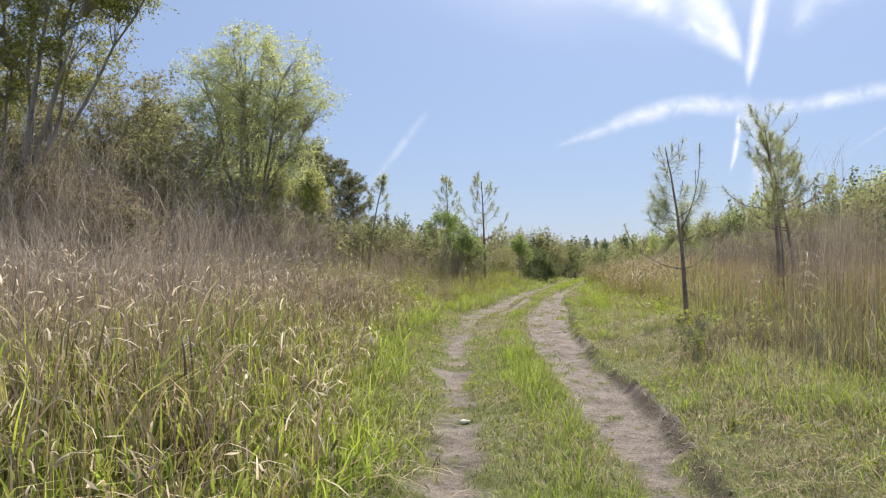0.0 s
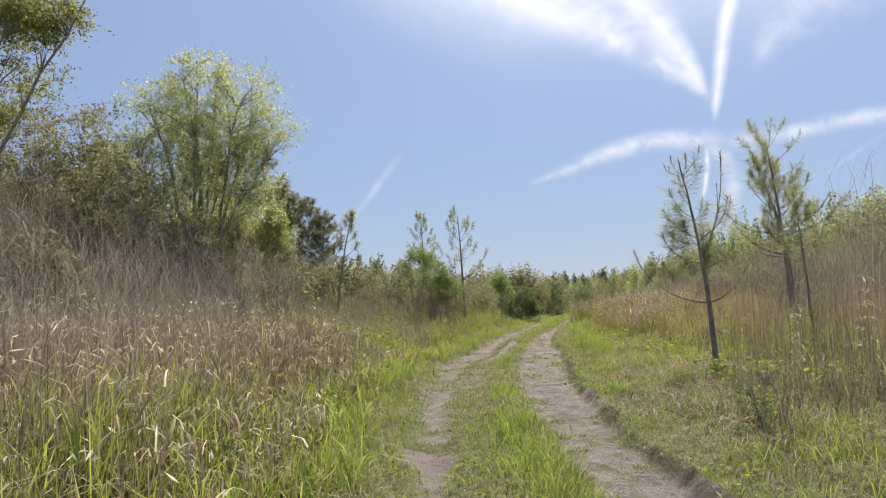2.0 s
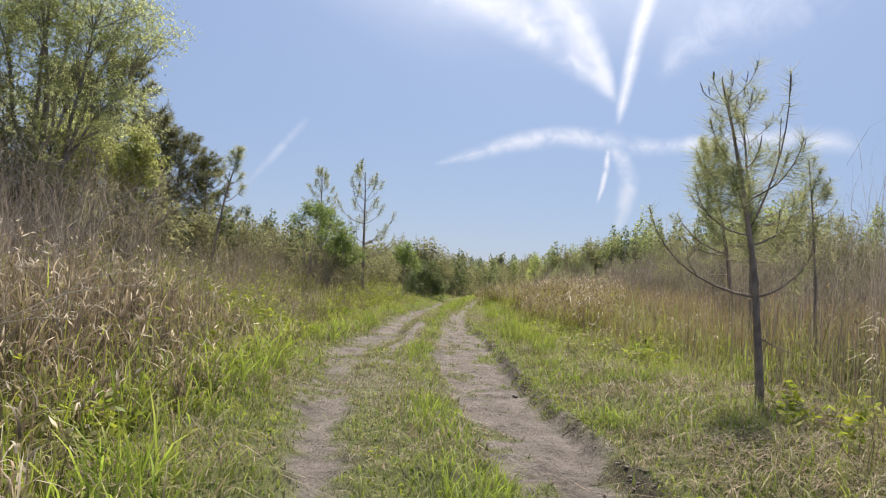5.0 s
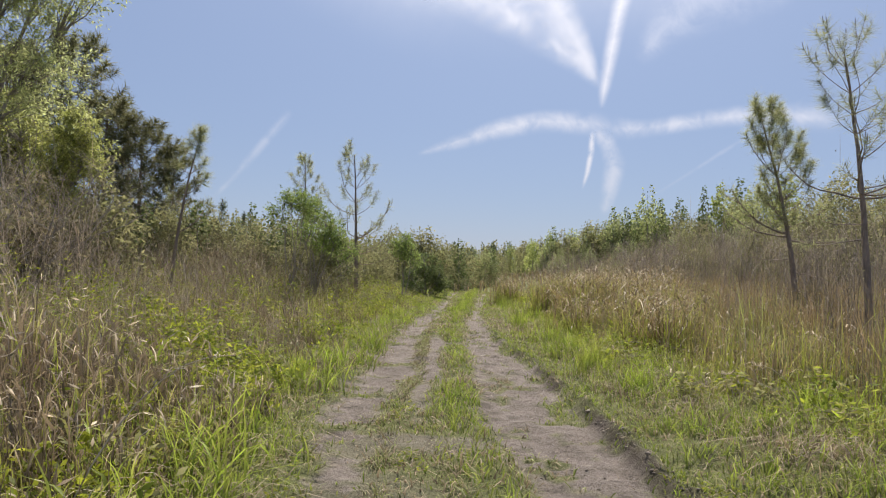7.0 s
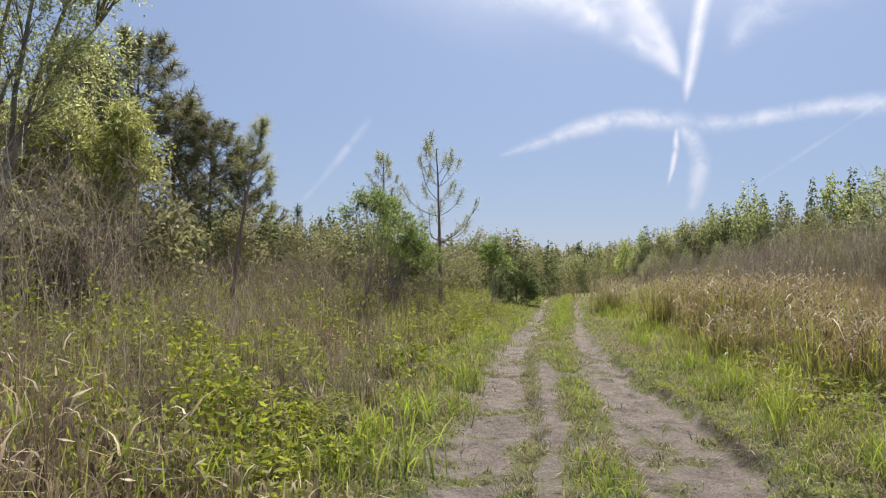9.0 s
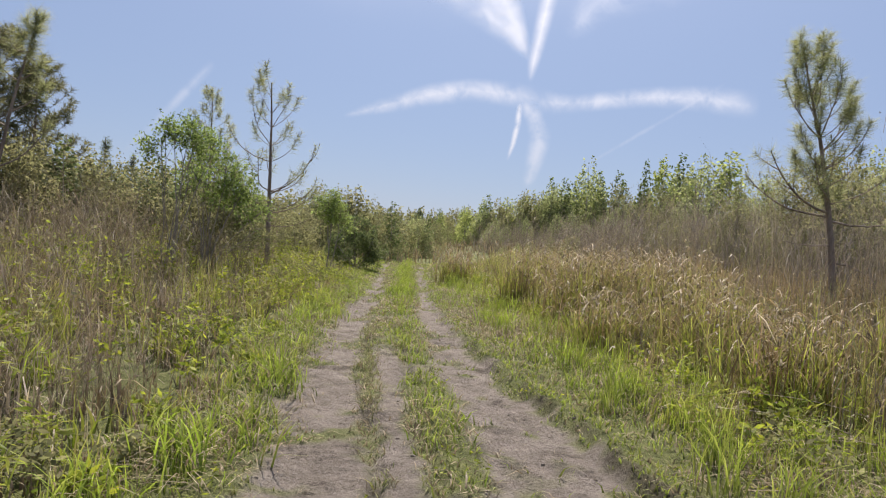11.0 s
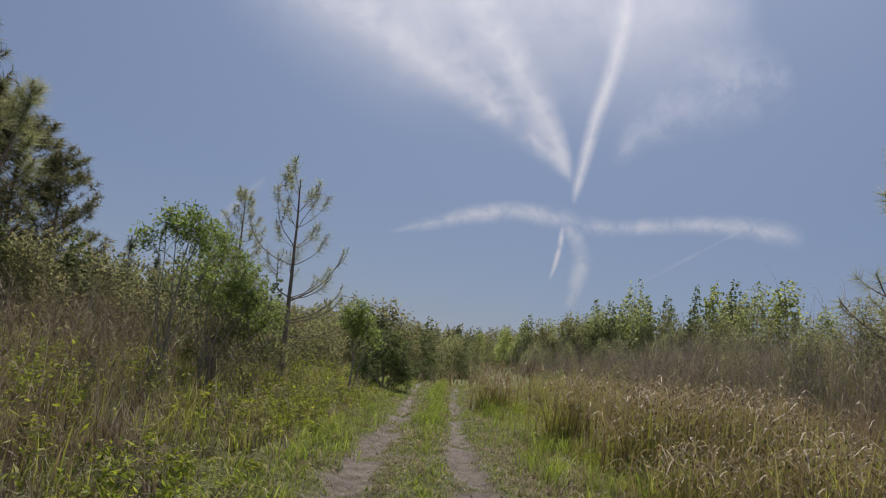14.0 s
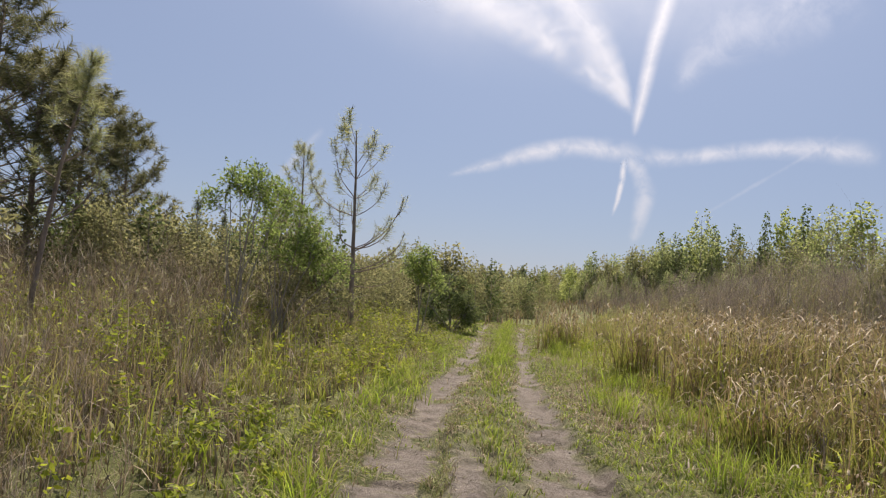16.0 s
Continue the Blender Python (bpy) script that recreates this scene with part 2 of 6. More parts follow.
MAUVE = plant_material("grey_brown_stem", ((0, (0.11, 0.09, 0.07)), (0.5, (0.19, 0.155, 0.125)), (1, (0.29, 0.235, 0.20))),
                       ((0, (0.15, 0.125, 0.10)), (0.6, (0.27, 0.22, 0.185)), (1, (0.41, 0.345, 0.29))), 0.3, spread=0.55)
WEED = plant_material("weed_leaf", ((0, (0.11, 0.15, 0.025)), (1, (0.21, 0.27, 0.04))),
                      ((0, (0.25, 0.28, 0.03)), (1, (0.44, 0.45, 0.05))), 0.55)
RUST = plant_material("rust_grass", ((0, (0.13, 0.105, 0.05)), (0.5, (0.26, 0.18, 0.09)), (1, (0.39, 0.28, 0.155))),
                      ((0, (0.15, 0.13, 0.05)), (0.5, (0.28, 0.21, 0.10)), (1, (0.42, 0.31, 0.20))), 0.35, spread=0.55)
THICKET = plant_material("thicket_leaf", ((0, (0.16, 0.15, 0.075)), (1, (0.27, 0.245, 0.125))),
                         ((0, (0.22, 0.185, 0.11)), (1, (0.34, 0.29, 0.18))), 0.5, spread=0.55, rough=0.65)
# wood's edge foliage: distance haze is put into the paler leaf colour
WOODLEAF = plant_material("hazy_wood_leaf", ((0, (0.21, 0.245, 0.10)), (1, (0.32, 0.36, 0.15))),
                          ((0, (0.27, 0.29, 0.12)), (1, (0.39, 0.41, 0.19))), 0.68, rough=0.65)
TWIG = plant_material("bare_twig", ((0, (0.21, 0.17, 0.12)), (1, (0.34, 0.28, 0.20))),
                      ((0, (0.26, 0.21, 0.15)), (1, (0.42, 0.35, 0.26))), 0.28)
STALK = plant_material("grey_stalk", ((0, (0.26, 0.20, 0.15)), (1, (0.42, 0.34, 0.26))),
                       ((0, (0.32, 0.26, 0.20)), (1, (0.55, 0.47, 0.38))), 0.25)
GOLDLEAF = plant_material("gold_green_leaf", ((0, (0.17, 0.19, 0.055)), (1, (0.29, 0.31, 0.09))),
                          ((0, (0.24, 0.235, 0.07)), (1, (0.38, 0.36, 0.12))), 0.55, rough=0.6)
WILLOW = plant_material("willow_leaf", ((0, (0.32, 0.36, 0.14)), (1, (0.47, 0.51, 0.21))),
                        ((0, (0.40, 0.42, 0.18)), (1, (0.56, 0.57, 0.29))), 0.66, rough=0.6, spread=0.4)
LEAF = plant_material("broad_leaf", ((0, (0.15, 0.21, 0.06)), (1, (0.26, 0.34, 0.10))),
                      ((0, (0.22, 0.28, 0.07)), (1, (0.36, 0.42, 0.13))), 0.56, rough=0.6)
# paled likewise, with aerial haze painted into the green
FRESH = plant_material("hazy_bright_leaf", ((0, (0.24, 0.29, 0.09)), (1, (0.36, 0.42, 0.14))),
                       ((0, (0.31, 0.34, 0.10)), (1, (0.46, 0.48, 0.17))), 0.66, rough=0.65)
YELLOWLEAF = plant_material("yellow_green_leaf", ((0, (0.26, 0.29, 0.08)), (1, (0.39, 0.42, 0.14))),
                            ((0, (0.31, 0.32, 0.09)), (1, (0.46, 0.46, 0.18))), 0.6, rough=0.65)
OLIVE = plant_material("olive_leaf", ((0, (0.17, 0.175, 0.08)), (1, (0.28, 0.28, 0.125))),
                       ((0, (0.22, 0.205, 0.10)), (1, (0.34, 0.315, 0.155))), 0.6, rough=0.7, spread=0.4)
DARK = plant_material("dark_leaf", ((0, (0.10, 0.14, 0.045)), (1, (0.17, 0.22, 0.07))),
                      ((0, (0.15, 0.17, 0.07)), (1, (0.24, 0.26, 0.11))), 0.45, rough=0.65)
NEEDLE = plant_material("pine_needle", ((0, (0.22, 0.25, 0.10)), (1, (0.42, 0.44, 0.19))),
                        ((0, (0.28, 0.28, 0.13)), (1, (0.52, 0.50, 0.26))), 0.6)
PINEDARK = plant_material("old_pine_needle", ((0, (0.12, 0.13, 0.055)), (1, (0.21, 0.22, 0.10))),
                          ((0, (0.18, 0.17, 0.08)), (1, (0.29, 0.27, 0.13))), 0.45)
# needles made lighter and bluer to stand in for haze over the distance
PINEFAR = plant_material("hazy_pine_needle", ((0, (0.13, 0.16, 0.10)), (1, (0.20, 0.24, 0.15))),
                         ((0, (0.17, 0.19, 0.11)), (1, (0.26, 0.29, 0.17))), 0.5, rough=0.65)
BARK = bark_material("pine_bark", (0.10, 0.075, 0.06), (0.33, 0.255, 0.205), 26)
GREYBARK = bark_material("grey_bark", (0.13, 0.11, 0.09), (0.34, 0.30, 0.26))
CLOD = bark_material("dark_earth", (0.14, 0.115, 0.09), (0.27, 0.225, 0.18), 30)
PALE = bark_material("pale_wood", (0.45, 0.40, 0.34), (0.70, 0.64, 0.56), 30)
STALKWOOD = bark_material("dry_stalk_skin", (0.36, 0.29, 0.21), (0.60, 0.51, 0.40), 40)
EARTH = ground_material()


# ---- the lie of the land ----
def value_noise(x, y, size, seed):
    x, y = np.asarray(x) / size, np.asarray(y) / size
    ix, iy = np.floor(x), np.floor(y)
    fx, fy = x - ix, y - iy
    fx, fy = fx * fx * (3 - 2 * fx), fy * fy * (3 - 2 * fy)

    def h(a, b):
        s = np.sin(a * 127.1 + b * 311.7 + seed * 74.7) * 43758.5453
        return s - np.floor(s)

    return (h(ix, iy) * (1 - fx) + h(ix + 1, iy) * fx) * (1 - fy) + (h(ix, iy + 1) * (1 - fx) + h(ix + 1, iy + 1) * fx) * fy


def table(rows):
    rows = np.array(rows)
    return lambda y: np.interp(y, rows[:, 0], rows[:, 1])


rut_left = table(((-8, 3.3), (2.7, 2.3), (4.4, 2.07), (7.5, 1.56), (8.8, 1.37), (11.8, 0.95), (14.2, 0.72), (17, 0.58), (19, 0.64), (20.5, 0.78), (22.5, 0.76), (24.5, 0.82), (26.5, 0.86), (30, 1.08), (34, 1.42), (41, 1.9), (50, 2.4), (64, 3.4)))
rut_right = table(((-8, 4.5), (2.9, 3.81), (4.4, 3.7), (6.65, 3.4), (7.7, 3.2), (9, 3.07), (10.5, 2.94), (12.5, 2.77), (14.4, 2.65), (17, 2.55), (20, 2.52), (22, 2.58), (24, 2.5), (27, 2.5), (30, 2.6), (35, 2.85), (41.5, 3.33), (53, 4.3), (64, 5.6)))
half_left = table(((-8, 0.15), (3, 0.15), (5, 0.18), (12, 0.18), (14.2, 0.21), (17, 0.3), (20, 0.36), (24.5, 0.33), (27, 0.3), (30, 0.24), (34, 0.16), (41, 0.15), (55, 0.1), (60, 0.0)))
half_right = table(((-8, 0.22), (2.9, 0.26), (4.4, 0.33), (6.6, 0.40), (9, 0.43), (10.5, 0.46), (14.4, 0.50), (17, 0.58), (20, 0.55), (22, 0.48), (24, 0.38), (27, 0.3), (30, 0.2), (41, 0.18), (54, 0.14), (60, 0.0)))
edge_left = table(((-8, 1.9), (1.6, 1.5), (4, 1.0), (9.3, -0.15), (11, -0.25), (14, -0.35), (16, -0.45), (20, -0.42), (22.5, -0.2), (27.5, -0.05), (34, 0.5), (38, 0.8), (50, 1.0), (64, 2.0)))
edge_right = table(((-8, 5.6), (3.5, 5.4), (7, 5.2), (12.5, 5.3), (17, 4.9), (20, 4.0), (28, 4.0), (31, 3.9), (42, 4.8), (60, 7.0)))


def smooth(a, b, x):
    k = np.clip((x - a) / (b - a), 0, 1)
    return k * k * (3 - 2 * k)


def bare_earth(x, y):
    """How far the sand shows: 1 in the wheel ruts, less where grass has crept in."""
    jag = (value_noise(x, y, 0.9, 3) - 0.5) * 0.26 + (value_noise(x, y, 0.22, 4) - 0.5) * 0.2 + (value_noise(x, y, 0.09, 8) - 0.5) * 0.12
    a = 1 - smooth(-0.10, 0.14, np.abs(x - rut_left(y)) - half_left(y) + jag)
    b = 1 - smooth(-0.10, 0.12, np.abs(x - rut_right(y)) - half_right(y) + jag)
    mid = rut_left(y) + 0.64
    c = (1 - smooth(-0.06, 0.16, np.abs(x - mid) - 0.10 + jag)) * smooth(16, 18.5, y) * (1 - smooth(25, 28, y))
    worn = smooth(0.58, 0.78, value_noise(x, y, 0.8, 9)) * smooth(11, 17, y) * (1 - smooth(28, 33, y)) * 0.75
    worn = worn * (1 - smooth(0.0, 0.3, np.abs(x - (rut_left(y) + rut_right(y)) / 2) - 1.0))
    over = 0.03 * smooth(5, 9, y) * (1 - smooth(16, 20, y)) + 0.10 * smooth(34, 44, y) + 0.10 * np.exp(-((x - rut_right(y) + 0.12) / 0.16) ** 2) * smooth(6, 8, y) * (1 - smooth(15, 17, y))
    tuft = smooth(0.60, 0.76, 0.5 * value_noise(x, y, 0.6, 12) + 0.5 * value_noise(x, y, 0.19, 13) + over) * 0.9
    return np.maximum(np.maximum(a, b) * (1 - tuft), np.maximum(c, worn))


def damp_shade_earth(x, y):
    """Damp soil with painted shade: the crumbled edge of the right rut and the gouges beside the hump."""
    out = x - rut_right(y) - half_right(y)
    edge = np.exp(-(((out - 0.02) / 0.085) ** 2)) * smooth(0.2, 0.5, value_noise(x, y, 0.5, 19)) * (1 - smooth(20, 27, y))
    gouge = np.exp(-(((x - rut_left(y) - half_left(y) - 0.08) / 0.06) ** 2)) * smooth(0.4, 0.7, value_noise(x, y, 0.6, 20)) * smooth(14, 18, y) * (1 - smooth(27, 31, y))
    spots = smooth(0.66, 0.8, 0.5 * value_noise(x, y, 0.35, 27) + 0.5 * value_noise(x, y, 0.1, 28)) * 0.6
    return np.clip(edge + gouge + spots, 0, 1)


def height(x, y):
    a = 1 - smooth(-0.12, 0.16, np.abs(x - rut_left(y)) - half_left(y))
    b = 1 - smooth(-0.10, 0.07, np.abs(x - rut_right(y)) - half_right(y))
    near = np.exp(-((x / 12) ** 2)) * (np.abs(y - 20) < 60)
    z = -0.065 * np.maximum(a, b)
    out = x - rut_right(y) - half_right(y)
    crumble = 0.5 * value_noise(x, y, 0.3, 6) + 0.5 * value_noise(x, y, 0.11, 16)
    z = z + np.exp(-(((out - 0.09) / 0.08) ** 2)) * (0.02 + 0.10 * crumble) * (1 - smooth(24, 34, y))
    z = z + 0.19 * smooth(0.1, 1.5, out) * (1 - smooth(13, 21, y))
    gouge = np.exp(-(((x - rut_left(y) - half_left(y) - 0.10) / 0.07) ** 2)) + np.exp(-(((x - rut_left(y) - 0.88) / 0.07) ** 2))
    z = z - 0.075 * gouge * smooth(15, 19, y) * (1 - smooth(26, 31, y)) * smooth(0.3, 0.7, value_noise(x, y, 0.7, 18))
    # wheel treads pressed into the sand
    tread = np.sin(y * 2 * np.pi / 0.17 + 3.0 * np.sin((x - rut_left(y)) * 9)) * np.maximum(a, b) * smooth(0.35, 0.6, value_noise(x, y, 1.1, 17))
    z = z + near * (0.007 * tread + (value_noise(x, y, 0.4, 1) - 0.5) * 0.045 + (value_noise(x, y, 0.13, 2) - 0.5) * 0.04)
    z = z + np.clip(0.07 * (x - 7), 0, 3.2) * smooth(34, 75, y) + np.clip(0.05 * (x - 7), 0, 2.2) + np.clip(0.06 * (-x - 4), 0, 1.5)
    return z + (value_noise(x, y, 7, 5) - 0.5) * 0.16 * smooth(1.5, 6, np.abs(x - 2.0))


def steps(*spans):
    out = [np.array([spans[0][0]])]
    for a, b, n in spans:
        out.append(np.linspace(a, b, n + 1)[1:])
    return np.concatenate(out)


def raw_mesh(name, verts, faces, uv=None, mats=()):
    me = bpy.data.meshes.new(name)
    faces = np.asarray(faces, dtype=np.int32)
    k = faces.shape[1]
    me.vertices.add(len(verts))
    me.vertices.foreach_set("co", np.asarray(verts, dtype=np.float32).ravel())
    me.loops.add(faces.size)
    me.loops.foreach_set("vertex_index", faces.ravel())
    me.polygons.add(len(faces))
    me.polygons.foreach_set("loop_start", np.arange(0, faces.size, k, dtype=np.int32))
    if uv is not None:
        layer = me.uv_layers.new(name="UVMap")
        layer.uv.foreach_set("vector", np.asarray(uv, dtype=np.float32)[faces.ravel()].ravel())
    for m in mats:
        me.materials.append(m)
    me.update()
    return me


xs = steps((-4000, -400, 6), (-400, -40, 12), (-40, -5, 20), (-5, -1.0, 14), (-1.0, 4.6, 132), (4.6, 6.2, 14), (6.2, 12, 18), (12, 45, 14), (45, 400, 12), (400, 4000, 6))
ys = steps((-400, -8, 8), (-8, 0, 20), (0, 28, 600), (28, 36, 90), (36, 66, 80), (66, 140, 20), (140, 600, 10), (600, 4600, 6))
gx, gy = np.meshgrid(xs, ys)
gx, gy = gx.ravel(), gy.ravel()
nx = len(xs)
i0 = (np.arange(len(ys) - 1)[:, None] * nx + np.arange(nx - 1)[None, :]).ravel()
me = raw_mesh("ground", np.stack([gx, gy, height(gx, gy)], 1), np.stack([i0, i0 + 1, i0 + nx + 1, i0 + nx], 1), None, (EARTH,))
me.attributes.new("bare", "FLOAT", "POINT").data.foreach_set("value", bare_earth(gx, gy).astype(np.float32))
me.attributes.new("damp_shade", "FLOAT", "POINT").data.foreach_set("value", damp_shade_earth(gx, gy).astype(np.float32))
me.polygons.foreach_set("use_smooth", np.ones(len(me.polygons), dtype=bool))
tagged(new("ground", me), "sandy two-rut track through grassy ground", "ground", kind="structure")


# ---- building plants ----
rng = np.random.default_rng(11)


class Growth:
    """Gathers blades, leaves and tubes into one mesh with several materials."""

    def __init__(self):
        self.v, self.f, self.uv, self.m, self.n = [], [], [], [], 0

    def put(self, v, f, uv, slot):
        self.v.append(v.reshape(-1, 3))
        self.f.append(f.reshape(-1, 3) + self.n)
        self.uv.append(uv.reshape(-1, 2))
        self.m.append(np.full(f.size // 3, slot, dtype=np.int32))
        self.n += v.size // 3

    def blades(self, base, tall, wide, lean, turn=None, seg=2, slot=0, droop=0.35, root=1.0):
        """Grass blades: base (n,3), tall and wide in metres, lean as a share of the height."""
        n = len(base)
        tall, wide, lean = (np.broadcast_to(np.asarray(a, dtype=float), n) for a in (tall, wide, lean))
        turn = rng.uniform(0, 2 * np.pi, n) if turn is None else np.broadcast_to(turn, n)
        d = np.stack([np.cos(turn), np.sin(turn), np.zeros(n)], 1)
        face = rng.uniform(0, np.pi, n)
        side = np.stack([np.cos(face), np.sin(face), np.zeros(n)], 1)
        s = np.linspace(0, 1, seg + 1)
        rnd = rng.uniform(0, 1, n)
        vs, us = [], []
        for k in range(seg + 1):
            up = tall * (s[k] - droop * lean * s[k] ** 2.5)
            c = base + d * (lean * tall * s[k] ** 1.8)[:, None] + np.array([0, 0, 1.0]) * up[:, None]
            if k == seg:
                vs.append(c[:, None])
                us.append(np.stack([rnd, np.full(n, s[k])], 1)[:, None])
            else:
                w = (wide * 0.5 * (root + (1 - root) * min(1, s[k] * 3)) * (1 - 0.55 * s[k]))[:, None] * side
                vs.append(np.stack([c - w, c + w], 1))
                us.append(np.repeat(np.stack([rnd, np.full(n, s[k])], 1)[:, None], 2, 1))
        v, u = np.concatenate(vs, 1), np.concatenate(us, 1)
        per = 2 * seg + 1
        f = []
        for k in range(seg - 1):
            f += [(2 * k, 2 * k + 1, 2 * k + 3), (2 * k, 2 * k + 3, 2 * k + 2)]
        f.append((2 * seg - 2, 2 * seg - 1, 2 * seg))
        f = np.array(f)[None] + (np.arange(n) * per)[:, None, None]
        self.put(v, f, u, slot)

    def leaves(self, at, way, long, wide, slot=0):
        """Pointed leaves of two triangles from at along way."""
        n = len(at)
        way = way / np.maximum(np.linalg.norm(way, axis=1, keepdims=True), 1e-6)
        r = rng.normal(size=(n, 3))
        side = np.cross(way, r)
        side /= np.maximum(np.linalg.norm(side, axis=1, keepdims=True), 1e-6)
        long, wide = (np.broadcast_to(np.asarray(a, dtype=float), n)[:, None] for a in (long, wide))
        mid = at + way * long * 0.45
        v = np.stack([at, mid - side * wide / 2, at + way * long, mid + side * wide / 2], 1)
        rnd = rng.uniform(0, 1, n)
        u = np.stack([np.stack([rnd, np.full(n, s)], 1) for s in (0, 0.5, 1, 0.5)], 1)
        f = np.array([(0, 1, 2), (0, 2, 3)])[None] + (np.arange(n) * 4)[:, None, None]
        self.put(v, f, u, slot)

    def needles(self, at, way, long, wide, slot=0):
        """Needles of one thin triangle."""
        n = len(at)
        way = way / np.maximum(np.linalg.norm(way, axis=1, keepdims=True), 1e-6)
        side = np.cross(way, rng.normal(size=(n, 3)))
        side /= np.maximum(np.linalg.norm(side, axis=1, keepdims=True), 1e-6)
        long, wide = (np.broadcast_to(np.asarray(a, dtype=float), n)[:, None] for a in (long, wide))
        v = np.stack([at - side * wide / 2, at + side * wide / 2, at + way * long], 1)
        rnd = rng.uniform(0, 1, n)
        u = np.stack([np.stack([rnd, np.full(n, s)], 1) for s in (0, 0, 1)], 1)
        f = np.array([(0, 1, 2)])[None] + (np.arange(n) * 3)[:, None, None]
        self.put(v, f, u, slot)

    def tube(self, pts, radii, sides=6, slot=0):
        pts, radii = np.asarray(pts, dtype=float), np.asarray(radii, dtype=float)
        t = np.gradient(pts, axis=0)
        t /= np.maximum(np.linalg.norm(t, axis=1, keepdims=True), 1e-6)
        ref = np.where(np.abs(t[:, 2:3]) > 0.9, np.array([[1.0, 0, 0]]), np.array([[0, 0, 1.0]]))
        a = np.cross(t, ref)
        a /= np.linalg.norm(a, axis=1, keepdims=True)
        b = np.cross(t, a)
        ang = np.arange(sides) * 2 * np.pi / sides
        ring = a[:, None] * np.cos(ang)[None, :, None] + b[:, None] * np.sin(ang)[None, :, None]
        v = pts[:, None] + ring * radii[:, None, None]
        f = []
        for k in range(len(pts) - 1):
            for j in range(sides):
                p, q = k * sides + j, k * sides + (j + 1) % sides
                f += [(p, q, q + sides), (p, q + sides, p + sides)]
        u = np.zeros((len(pts) * sides, 2))
        self.put(v, np.array(f), u, slot)

    def mesh(self, name, mats, smooth_faces=False):
        me = raw_mesh(name, np.concatenate(self.v), np.concatenate(self.f), np.concatenate(self.uv), mats)
        me.polygons.foreach_set("material_index", np.concatenate(self.m))
        if smooth_faces:
            me.polygons.foreach_set("use_smooth", np.ones(len(me.polygons), dtype=bool))
        return me


def part(name, growth, mats, parent, label="", smooth_faces=False):
    ob = new(name, growth.mesh(name, mats, smooth_faces))
    ob.parent = parent
    if label:
        tagged(ob, label)
    return ob


def on_ground(x, y):
    return np.stack([x, y, height(x, y)], 1)


def unit(v):
    return v / np.maximum(np.linalg.norm(v, axis=-1, keepdims=True), 1e-6)


# ---- trees ----
def limb(start, way, length, bend, n=6, wander=0.06):
    """A branch line that starts along way and turns towards bend."""
    p, d, out = np.array(start, dtype=float), unit(np.array(way, dtype=float)), []
    step = length / (n - 1)
    for i in range(n):
        out.append(p.copy())
        d = unit(d + np.array(bend) * (1.0 / n) + rng.normal(0, wander, 3))
        p = p + d * step
    return np.array(out)


def planted(name, spot, label, category, group):
    root = new(name)
    root.location = (spot[0], spot[1], float(height(np.array(spot[0]), np.array(spot[1]))) - 0.03)
    return tagged(root, label, category, group)


def bough_line(start, bearing, length, low, high, n=8, wander=0.11):
    """A bough that leaves the trunk at the pitch low and turns up to the pitch high, in degrees."""
    p, out = np.array(start, dtype=float), []
    step = length / (n - 1)
    a = bearing
    for i in range(n):
        out.append(p.copy())
        t = radians(low + (high - low) * (i / (n - 1)) ** 1.3)
        a += rng.normal(0, wander)
        p = p + step * np.array([math.cos(a) * math.cos(t), math.sin(a) * math.cos(t), math.sin(t) + rng.normal(0, wander * 0.5)])
    return np.array(out)


